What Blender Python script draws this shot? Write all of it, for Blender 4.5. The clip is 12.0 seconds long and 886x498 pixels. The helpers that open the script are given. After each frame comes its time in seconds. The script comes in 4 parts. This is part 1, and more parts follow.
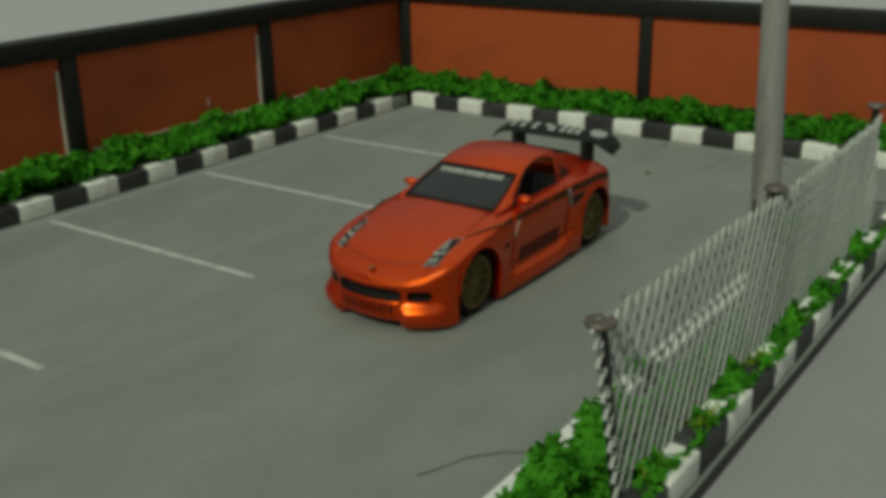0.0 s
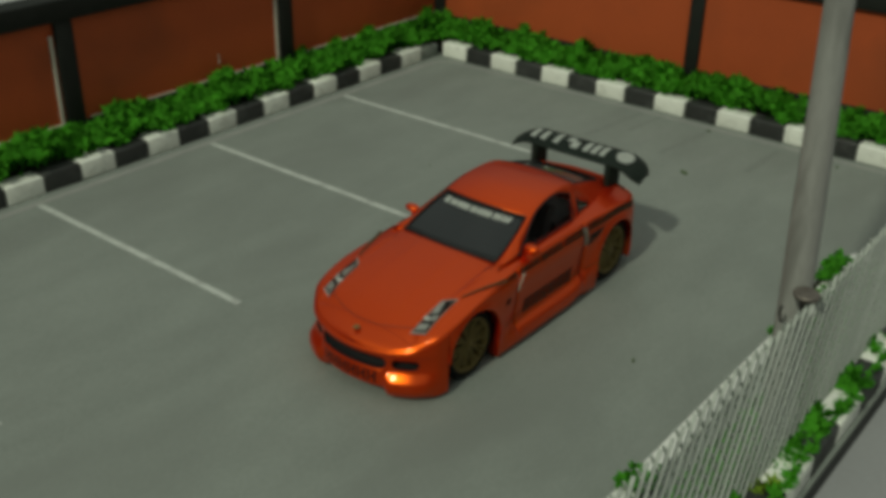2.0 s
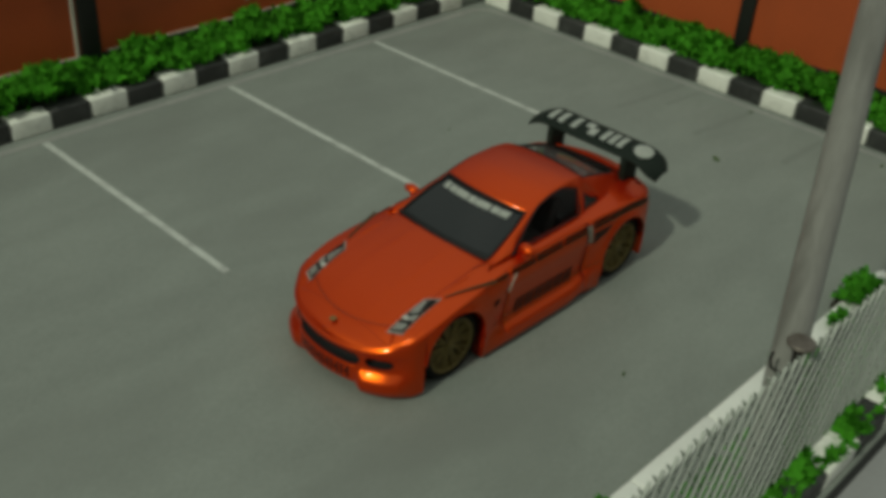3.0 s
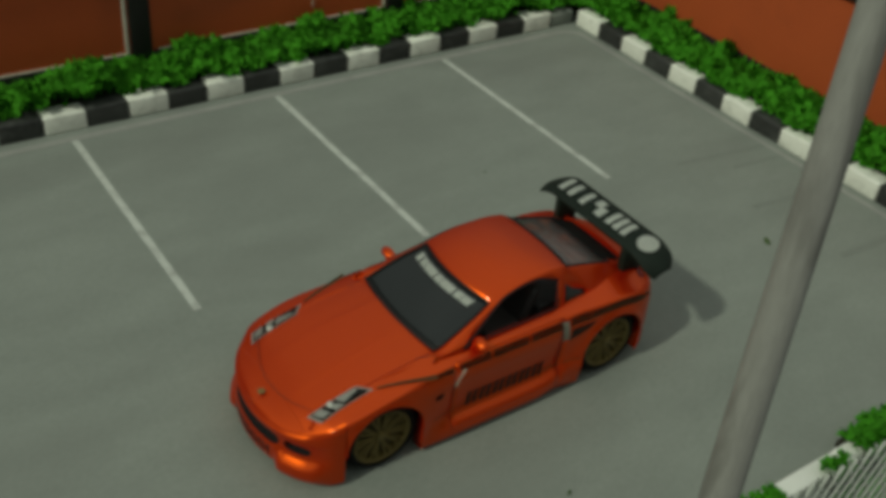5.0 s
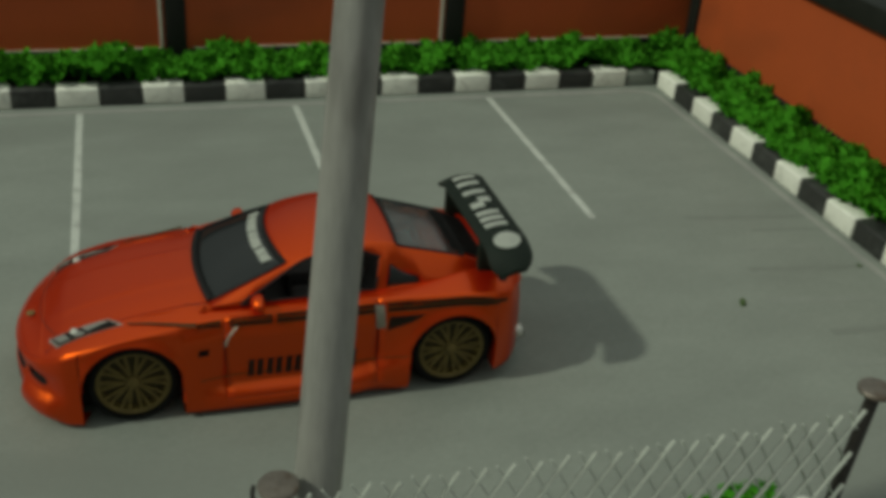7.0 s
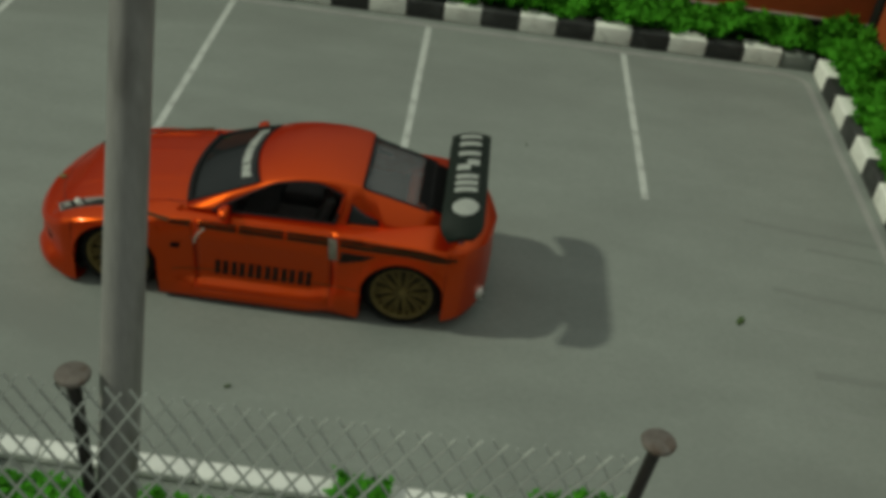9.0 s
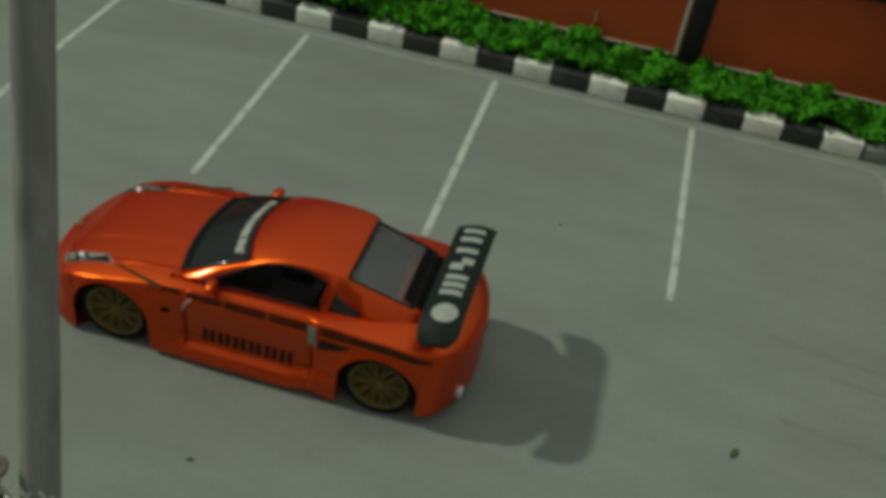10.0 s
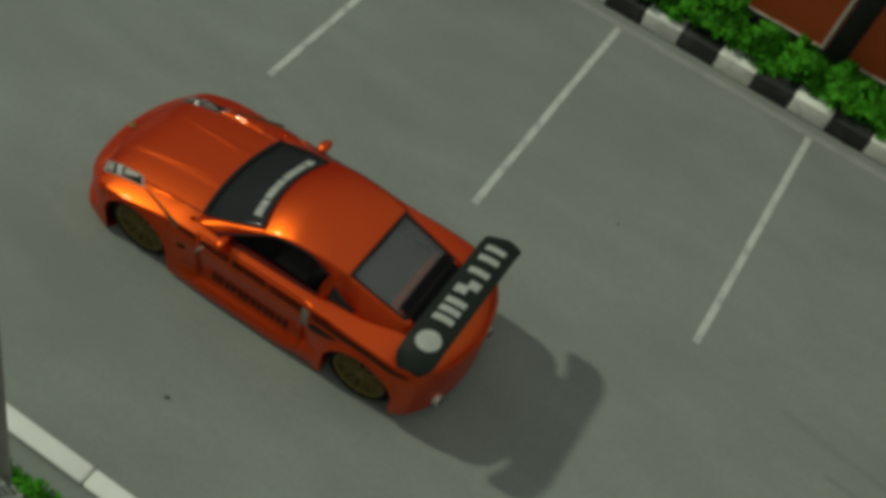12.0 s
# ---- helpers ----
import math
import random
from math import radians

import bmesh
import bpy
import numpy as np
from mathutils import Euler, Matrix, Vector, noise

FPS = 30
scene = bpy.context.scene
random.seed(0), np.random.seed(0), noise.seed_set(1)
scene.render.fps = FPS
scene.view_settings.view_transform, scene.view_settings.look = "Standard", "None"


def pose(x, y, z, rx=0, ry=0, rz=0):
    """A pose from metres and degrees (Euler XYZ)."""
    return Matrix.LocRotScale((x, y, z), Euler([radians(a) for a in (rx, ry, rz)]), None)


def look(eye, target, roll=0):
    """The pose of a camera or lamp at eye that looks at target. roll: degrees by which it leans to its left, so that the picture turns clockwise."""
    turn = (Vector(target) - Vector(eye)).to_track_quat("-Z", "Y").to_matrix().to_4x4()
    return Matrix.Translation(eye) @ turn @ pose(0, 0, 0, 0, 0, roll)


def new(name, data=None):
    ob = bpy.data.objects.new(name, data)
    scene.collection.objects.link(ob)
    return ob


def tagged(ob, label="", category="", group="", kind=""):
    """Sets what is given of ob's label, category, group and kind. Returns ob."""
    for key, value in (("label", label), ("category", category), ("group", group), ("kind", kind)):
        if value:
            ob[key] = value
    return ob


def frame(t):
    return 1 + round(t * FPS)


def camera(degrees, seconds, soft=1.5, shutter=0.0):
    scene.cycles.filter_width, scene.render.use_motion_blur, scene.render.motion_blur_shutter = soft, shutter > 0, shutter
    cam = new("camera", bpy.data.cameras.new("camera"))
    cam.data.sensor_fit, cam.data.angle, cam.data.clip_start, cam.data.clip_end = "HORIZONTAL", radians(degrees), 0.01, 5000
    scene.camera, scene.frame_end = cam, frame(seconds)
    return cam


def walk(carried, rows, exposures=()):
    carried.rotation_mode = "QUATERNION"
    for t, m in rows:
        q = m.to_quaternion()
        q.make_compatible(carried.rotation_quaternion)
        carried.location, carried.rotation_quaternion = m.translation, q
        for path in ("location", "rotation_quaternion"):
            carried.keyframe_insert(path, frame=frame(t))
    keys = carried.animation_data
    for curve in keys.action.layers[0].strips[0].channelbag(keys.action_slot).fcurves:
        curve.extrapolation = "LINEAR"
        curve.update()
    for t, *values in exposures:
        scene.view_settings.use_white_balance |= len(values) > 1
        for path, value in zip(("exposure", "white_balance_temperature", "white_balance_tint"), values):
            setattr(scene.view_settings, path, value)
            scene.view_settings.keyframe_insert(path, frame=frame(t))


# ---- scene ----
# A tabletop car park in miniature. The plan is written in centimetres; CM turns it into metres.
CM = 0.01
LENS, SOFT = 46.26, 4.7
cam = camera(LENS, 12.0, soft=SOFT)
# seconds, eye, target (centimetres), roll
PATH = [
    (0, (21.110, -28.120, 7.682), (15.673, -20.455, 4.264), -0.97),
    (0.5, (21.254, -27.362, 8.624), (15.704, -19.937, 4.873), -1.65),
    (1, (21.114, -26.563, 9.215), (15.502, -19.352, 5.150), -1.37),
    (1.5, (20.591, -25.879, 9.618), (15.010, -18.805, 5.280), -0.45),
    (2, (20.148, -25.209, 10.081), (14.636, -18.266, 5.453), 0.95),
    (2.5, (19.887, -24.348, 10.335), (14.412, -17.615, 5.366), 2.70),
    (2.7, (19.936, -23.971, 10.544), (14.396, -17.439, 5.382), 3.27),
    (4.5, (20.510, -20.545, 11.825), (14.415, -15.047, 6.114), 7.10),
    (5, (20.547, -19.632, 12.062), (14.084, -14.682, 6.255), 5.71),
    (5.5, (21.117, -18.755, 12.328), (14.140, -14.222, 6.781), 4.68),
    (6, (22.155, -16.690, 11.430), (14.741, -12.491, 6.195), 4.46),
    (6.5, (22.893, -14.936, 10.247), (14.938, -11.378, 5.342), 4.04),
    (7, (23.444, -13.138, 9.337), (15.130, -10.384, 4.511), 4.46),
    (7.5, (24.119, -11.653, 9.443), (15.714, -9.651, 4.408), 4.89),
    (7.7, (24.369, -11.187, 9.737), (15.986, -9.426, 4.576), 5.49),
    (9.3, (24.103, -7.547, 11.691), (16.103, -7.845, 5.699), 8.56),
    (9.5, (23.447, -6.914, 12.271), (15.469, -7.492, 6.270), 8.61),
    (10, (22.603, -6.528, 12.673), (14.870, -7.707, 6.444), 9.49),
    (10.5, (21.943, -5.610, 13.221), (14.580, -7.303, 6.669), 10.43),
    (11, (20.823, -5.338, 13.427), (13.824, -7.369, 6.579), 11.83),
    (11.5, (19.664, -6.005, 14.402), (13.203, -8.016, 7.039), 15.10),
    (12, (19.122, -6.078, 15.485), (13.343, -7.731, 7.492), 19.76),
]
EXPOSURE = [(0.0, -0.50), (1.5, -0.53), (2.5, -0.56), (4.5, -0.52), (5.5, -0.46), (6.5, -0.41), (7.5, -0.38), (9.5, -0.45), (10.5, -0.47), (12.0, -0.60)]
walk(cam, [(t, look(Vector(e) * CM, Vector(g) * CM, r)) for t, e, g, r in PATH], EXPOSURE)

# ---- light: a low window-like sun from the south and the pale room round it ----
world = bpy.data.worlds.new("room")
scene.world = world
world.use_nodes = True
wn = world.node_tree.nodes
# pale overhead, dimmer at the room's sides, brighter north added to balance the walls
wl = world.node_tree.links
w_co, w_xyz, w_z = wn.new("ShaderNodeTexCoord"), wn.new("ShaderNodeSeparateXYZ"), wn.new("ShaderNodeMapRange")
wl.new(w_co.outputs["Generated"], w_xyz.inputs[0])
wl.new(w_xyz.outputs["Z"], w_z.inputs["Value"])
w_z.inputs["From Min"].default_value, w_z.inputs["From Max"].default_value = 0.08, 0.92
w_z.inputs["To Min"].default_value, w_z.inputs["To Max"].default_value = 0.07, 0.68
w_y, w_all = wn.new("ShaderNodeMath"), wn.new("ShaderNodeMath")
w_y.operation, w_all.operation = "MULTIPLY_ADD", "MULTIPLY"
w_y.inputs[1].default_value, w_y.inputs[2].default_value = 0.3, 1.0
wl.new(w_xyz.outputs["Y"], w_y.inputs[0])
wl.new(w_z.outputs[0], w_all.inputs[0])
wl.new(w_y.outputs[0], w_all.inputs[1])
wl.new(w_all.outputs[0], wn["Background"].inputs["Strength"])
wn["Background"].inputs["Color"].default_value = (0.92, 1.0, 0.9, 1)
sun_data = bpy.data.lights.new("sun", "SUN")
sun_data.energy, sun_data.angle, sun_data.color = 2.15, radians(2.6), (0.96, 1.0, 0.8)
sun = new("sun", sun_data)
sun.matrix_world = look(Vector((0.26, -2.75, 2.55)), Vector((0, 0, 0)))


# ---- materials ----
def material(name, colour, rough=0.6, metal=0.0, vary=0.25, scale=300.0, fine=2500.0, bump=0.15, coat=0.0,
             per="", stain=None, stain_scale=40.0, stretch=(1, 1, 1), spec=0.5):
    """A node material: base colour varied by noise at two scales, with fine bump; per: 'object' or 'island' adds a shift piece by piece."""
    m = bpy.data.materials.new(name)
    m.use_nodes = True
    n, l = m.node_tree.nodes, m.node_tree.links
    b = n["Principled BSDF"]
    b.inputs["Roughness"].default_value, b.inputs["Metallic"].default_value = rough, metal
    b.inputs["Coat Weight"].default_value, b.inputs["Coat Roughness"].default_value = coat, 0.12
    b.inputs["Specular IOR Level"].default_value = spec
    co = n.new("ShaderNodeTexCoord")
    mp = n.new("ShaderNodeMapping")
    mp.inputs["Scale"].default_value = stretch
    l.new(co.outputs["Object"], mp.inputs["Vector"])
    big, small = n.new("ShaderNodeTexNoise"), n.new("ShaderNodeTexNoise")
    for t, s, d in ((big, scale, 4), (small, fine, 3)):
        t.inputs["Scale"].default_value, t.inputs["Detail"].default_value = s, d
        l.new(mp.outputs["Vector"], t.inputs["Vector"])
    add = n.new("ShaderNodeMath")
    add.operation = "ADD"
    l.new(big.outputs["Fac"], add.inputs[0])
    l.new(small.outputs["Fac"], add.inputs[1])
    fac = add.outputs[0]
    if per:
        info = n.new("ShaderNodeObjectInfo" if per == "object" else "ShaderNodeNewGeometry")
        more = n.new("ShaderNodeMath")
        more.operation = "MULTIPLY_ADD"
        more.inputs[1].default_value = 0.9
        l.new(info.outputs["Random" if per == "object" else "Random Per Island"], more.inputs[0])
        l.new(fac, more.inputs[2])
        fac = more.outputs[0]
    rng = n.new("ShaderNodeMapRange")
    rng.inputs["From Min"].default_value, rng.inputs["From Max"].default_value = 0.55, 1.45 + (0.9 if per else 0)
    rng.inputs["To Min"].default_value, rng.inputs["To Max"].default_value = 1 - vary, 1 + vary
    l.new(fac, rng.inputs["Value"])
    mul = n.new("ShaderNodeMix")
    mul.data_type, mul.blend_type = "RGBA", "MULTIPLY"
    mul.inputs["Factor"].default_value = 1
    mul.inputs["A"].default_value = (*colour, 1)
    l.new(rng.outputs[0], mul.inputs["B"])
    out = mul.outputs["Result"]
    if stain:
        st, ramp, mix = n.new("ShaderNodeTexNoise"), n.new("ShaderNodeMapRange"), n.new("ShaderNodeMix")
        st.inputs["Scale"].default_value, st.inputs["Detail"].default_value = stain_scale, 5
        st.inputs["Distortion"].default_value = 0.6
        ramp.inputs["From Min"].default_value, ramp.inputs["From Max"].default_value = 0.5, 0.72
        ramp.inputs["To Max"].default_value = 0.75
        mix.data_type = "RGBA"
        mix.inputs["B"].default_value = (*stain, 1)
        l.new(mp.outputs["Vector"], st.inputs["Vector"])
        l.new(st.outputs["Fac"], ramp.inputs["Value"])
        l.new(ramp.outputs[0], mix.inputs["Factor"])
        l.new(out, mix.inputs["A"])
        out = mix.outputs["Result"]
    l.new(out, b.inputs["Base Color"])
    bp = n.new("ShaderNodeBump")
    bp.inputs["Strength"].default_value, bp.inputs["Distance"].default_value = bump, 0.0003
    l.new(small.outputs["Fac"], bp.inputs["Height"])
    l.new(bp.outputs["Normal"], b.inputs["Normal"])
    return m


def glass(name, colour, rough, clear, painted_sheen=None):
    # paler streaks in the base colour stand for soft reflections on the glass
    m = material(name, colour, rough, vary=0.1, bump=0.0, stain=painted_sheen, stain_scale=45.0, stretch=(1, 0.5, 1))
    b = m.node_tree.nodes["Principled BSDF"]
    b.inputs["Transmission Weight"].default_value = clear
    b.inputs["IOR"].default_value = 1.45
    return m


ASPHALT = material("asphalt paper", (0.202, 0.225, 0.2), 0.85, vary=0.17, scale=70, fine=1800, bump=0.25,
                   stain=(0.168, 0.184, 0.164), stain_scale=22, stretch=(1.6, 0.7, 1))
ROAD = material("pale road board", (0.27, 0.275, 0.275), 0.8, vary=0.08, scale=60, fine=1500, bump=0.15)
TABLE = material("white tabletop", (0.4, 0.41, 0.4), 0.55, vary=0.06, scale=20, fine=600, bump=0.05)
LINE = material("worn white line paint", (0.47, 0.5, 0.46), 0.7, vary=0.16, scale=500, fine=3000, bump=0.2,
                stain=(0.27, 0.28, 0.26), stain_scale=260)
EDGE = material("faded edge line", (0.27, 0.275, 0.255), 0.75, vary=0.14, scale=400, fine=3000, bump=0.2,
                stain=(0.22, 0.225, 0.21), stain_scale=200)
KERB_W = material("white kerb paint", (0.8, 0.82, 0.74), 0.6, vary=0.12, scale=500, fine=2500, bump=0.3, per="object",
                  stain=(0.5, 0.51, 0.45), stain_scale=330)
KERB_P = material("chalky white kerb paint", (0.74, 0.76, 0.71), 0.7, vary=0.1, scale=300, fine=2500, bump=0.4, per="object")
KERB_B = material("black kerb paint", (0.028, 0.03, 0.028), 0.5, vary=0.35, scale=500, fine=2500, bump=0.3, per="object",
                  stain=(0.07, 0.075, 0.07), stain_scale=300)
GUTTER = material("black gutter strip", (0.018, 0.019, 0.018), 0.7, vary=0.3)
PANEL = material("orange brown board", (0.415, 0.071, 0.012), 0.7, vary=0.2, scale=70, fine=1500, bump=0.12, per="object",
                 stain=(0.27, 0.052, 0.01), stain_scale=30)
RAW = material("raw white board edge", (0.55, 0.53, 0.44), 0.8, vary=0.15, scale=600)
FRAME = material("black painted wood", (0.014, 0.016, 0.013), 0.6, vary=0.35, scale=300, fine=2000, bump=0.3, spec=0.2)
SOIL = material("dark soil", (0.025, 0.022, 0.015), 0.95, vary=0.5, scale=600, bump=0.6)


def foam(name, colour):
    """Leafy foam that lets some light through."""
    m = material(name, colour, 0.85, vary=0.34, scale=150, fine=1200, bump=0.3, per="island", spec=0.15)
    n, l = m.node_tree.nodes, m.node_tree.links
    mix, lit = n.new("ShaderNodeMixShader"), n.new("ShaderNodeBsdfTranslucent")
    mix.inputs[0].default_value = 0.38
    l.new(n["Principled BSDF"].inputs["Base Color"].links[0].from_socket, lit.inputs["Color"])
    l.new(n["Principled BSDF"].outputs[0], mix.inputs[1])
    l.new(lit.outputs[0], mix.inputs[2])
    l.new(mix.outputs[0], n["Material Output"].inputs["Surface"])
    return m


GRASS = foam("green foam turf", (0.08, 0.36, 0.022))
MOSS = foam("yellow green foam", (0.26, 0.42, 0.04))
POLE = material("grey painted dowel", (0.27, 0.27, 0.25), 0.55, vary=0.18, scale=120, fine=1500, bump=0.12, stain=(0.11, 0.105, 0.095), stain_scale=160, stretch=(1.5, 1.5, 0.3))
WIRE = material("white coated mesh wire", (0.42, 0.455, 0.41), 0.5, vary=0.25, scale=400, bump=0.1, per="object")
NAIL = material("weathered nail steel", (0.17, 0.15, 0.13), 0.5, 0.6, vary=0.35, scale=700, fine=3000, bump=0.35,
                stain=(0.11, 0.07, 0.045), stain_scale=500)
NAIL_DARK = material("blackened nail shank", (0.03, 0.027, 0.024), 0.55, 0.4, vary=0.3, scale=700)


# ---- mesh helpers ----
def merged(bm, bm2):
    """Joins bm2 into bm."""
    me = bpy.data.meshes.new("tmp")
    bm2.to_mesh(me)
    bm2.free()
    bm.from_mesh(me)
    bpy.data.meshes.remove(me)
    return bm


def box(x0, x1, y0, y1, z0, z1, bevel=0.0, seg=2):
    bm = bmesh.new()
    bmesh.ops.create_cube(bm, size=1)
    for v in bm.verts:
        v.co = ((x0 + x1) / 2 + v.co.x * (x1 - x0), (y0 + y1) / 2 + v.co.y * (y1 - y0), (z0 + z1) / 2 + v.co.z * (z1 - z0))
    if bevel:
        bmesh.ops.bevel(bm, geom=bm.edges[:], offset=bevel, segments=seg, profile=0.5, affect="EDGES", clamp_overlap=True)
    return bm


def rough_up(bm, amount, freq=3.0, shift=0.0):
    """Moves the corners a little, so that no edge is quite straight."""
    for v in bm.verts:
        v.co += noise.noise_vector(v.co * freq + Vector((shift, 0, 0))) * amount
    return bm


def tube(points, radius, sides=10, caps=True, taper=None):
    """A round bar along points."""
    bm = bmesh.new()
    rings = []
    pts = [Vector(p) for p in points]
    for i, p in enumerate(pts):
        d = (pts[min(i + 1, len(pts) - 1)] - pts[max(i - 1, 0)]).normalized()
        a = d.orthogonal().normalized() if i == 0 else (a - d * a.dot(d)).normalized()
        b = d.cross(a)
        r = radius * (taper[i] if taper else 1)
        rings.append([bm.verts.new(p + (a * math.cos(k * 2 * math.pi / sides) + b * math.sin(k * 2 * math.pi / sides)) * r)
                      for k in range(sides)])
    for r0, r1 in zip(rings, rings[1:]):
        for k in range(sides):
            bm.faces.new((r0[k], r0[(k + 1) % sides], r1[(k + 1) % sides], r1[k]))
    if caps:
        bm.faces.new(rings[0][::-1])
        bm.faces.new(rings[-1])
    return bm


def lathe(profile, centre, axis="z", sides=32, caps=True):
    """Turns (radius, height) pairs round an axis through centre."""
    bm = bmesh.new()
    rings = []
    for r, h in profile:
        ring = []
        for k in range(sides):
            a = 2 * math.pi * k / sides
            c, s = r * math.cos(a), r * math.sin(a)
            ring.append(bm.verts.new(Vector(centre) + Vector((c, s, h) if axis == "z" else (h, c, s))))
        rings.append(ring)
    for r0, r1 in zip(rings, rings[1:]):
        for k in range(sides):
            bm.faces.new((r0[k], r0[(k + 1) % sides], r1[(k + 1) % sides], r1[k]))
    for ring, flip in ((rings[0], True), (rings[-1], False)) if caps else ():
        bm.faces.new(ring[::-1] if flip else ring)
    bmesh.ops.recalc_face_normals(bm, faces=bm.faces[:])
    return bm


def ease(t):
    """A soft step from 0 to 1."""
    t = max(0.0, min(1.0, t))
    return t * t * (3 - 2 * t)


def mesh(name, bm, mat, origin=(0, 0, 0), smooth=False):
    me = bpy.data.meshes.new(name)
    o = Vector(origin)
    for v in bm.verts:
        v.co = (v.co - o) * CM
    bm.to_mesh(me)
    bm.free()
    me.materials.append(mat)
    if smooth:
        me.shade_smooth()
        if smooth != "all":
            me.set_sharp_from_angle(angle=radians(38))
    return me


def thing(name, at, label, category="", group="", kind=""):
    """An empty at the base of a thing, in centimetres."""
    ob = new(name)
    ob.empty_display_size = 0.005
    ob.location = Vector(at) * CM
    return tagged(ob, label, category, group, kind)


def part(name, bm, mat, parent, label="", smooth=False):
    """One mesh under a thing or a part; its corners are given in the plan's centimetres."""
    top = parent.parent or parent
    ob = new(name, mesh(name, bm, mat, top.location / CM, smooth))
    ob.parent = parent
    return tagged(ob, label)


def single(name, bm, mat, at, label, category="", group="", kind="", smooth=False):
    ob = new(name, mesh(name, bm, mat, at, smooth))
    ob.location = Vector(at) * CM
    return tagged(ob, label, category, group, kind)


# ---- the ground ----
X_W, Y_N = -0.55, 0.46          # feet of the west and north kerbs
WALL_X, WALL_Y = -1.93, 2.0     # faces of the west and north walls
SOUTH, EAST = -34.0, 17.0
PALE = material("pale dust streak", (0.212, 0.234, 0.21), 0.85, vary=0.12, scale=200, fine=1800, bump=0.2)
SCUFF = material("grey tyre scuff", (0.178, 0.197, 0.176), 0.85, vary=0.1, scale=200, fine=1800, bump=0.2)
single("ground", box(-75, 62, -62, 75, -2.0, -0.3), TABLE, (0, 0, -0.3), "white tabletop under the miniature car park", "tabletop", kind="structure")
single("road", box(EAST + 0.11, 60, -60, 40, -0.3, -0.06), ROAD, (30, -10, -0.3), "pale grey board road outside the kerb", "road", kind="structure")
single("pavement", box(-3.2, EAST, SOUTH, 3.2, -0.3, 0.0), ASPHALT, (8, -14, -0.3), "grey asphalt-look car park surface with faint stains", "car park", kind="structure")
single("gutter", box(EAST, EAST + 0.11, -60, 3.2, -0.3, -0.04), GUTTER, (EAST, -14, -0.3), "black strip along the outer kerb foot", "gutter", kind="structure")


def flat(x0, x1, y0, y1, z=0.006, wobble=0.012, step=0.35):
    """A thin painted strip with slightly uneven edges."""
    bm = bmesh.new()
    along_x = (x1 - x0) > (y1 - y0)
    n = max(2, int(max(x1 - x0, y1 - y0) / step))
    rows = []
    for i in range(n + 1):
        f = i / n
        row = []
        for side in (0, 1):
            w = noise.noise(Vector((x0 * 3 + f * n * 0.9, y0 * 5, side * 7.3))) * wobble
            x = x0 + (x1 - x0) * f if along_x else (x0, x1)[side] + w
            y = (y0, y1)[side] + w if along_x else y0 + (y1 - y0) * f
            row.append((bm.verts.new((x, y, z)), bm.verts.new((x, y, 0.0))))
        rows.append(row)
    for (a, b), (c, d) in zip(rows, rows[1:]):
        bm.faces.new((a[0], c[0], d[0], b[0]))
        bm.faces.new((a[1], c[1], c[0], a[0]))
        bm.faces.new((b[0], d[0], d[1], b[1]))
    for (a, b) in (rows[0], rows[-1]):
        bm.faces.new((a[0], b[0], b[1], a[1]))
    bmesh.ops.recalc_face_normals(bm, faces=bm.faces[:])
    return bm


for i in range(5):
    y = -4.43 - 4.95 * i
    single("parking_line", flat(-0.1, 6.6, y - 0.075, y + 0.075), LINE, (3.3, y, 0),
           "worn white painted line between two parking bays", "parking line", "parking lines", "structure")
single("edge_line", flat(-0.3, -0.1, SOUTH + 1, -0.4), EDGE, (-0.1, -15, 0), "faded pale line along the kerb foot", "edge line", kind="structure")
single("edge_line", flat(0.32, 14.5, 0.12, 0.28), EDGE, (7, 0.3, 0), "faded pale line along the kerb foot", "edge line", kind="structure")

bend = bmesh.new()
arc = [math.pi - math.pi / 2 * k / 10 for k in range(11)]
ring_ = [[bend.verts.new((0.32 + (0.52 + d) * math.cos(a), -0.4 + (0.6 + d * 0.85) * math.sin(a), z)) for d, z in ((-0.1, 0.0), (-0.1, 0.006), (0.1, 0.006), (0.1, 0.0))] for a in arc]
for a, b in zip(ring_, ring_[1:]):
    for k in range(3):
        bend.faces.new((a[k], a[k + 1], b[k + 1], b[k]))
bmesh.ops.recalc_face_normals(bend, faces=bend.faces[:])
single("edge_line", bend, EDGE, (0, 0, 0), "faded pale line rounding the corner of the kerbs", "edge line", kind="structure")


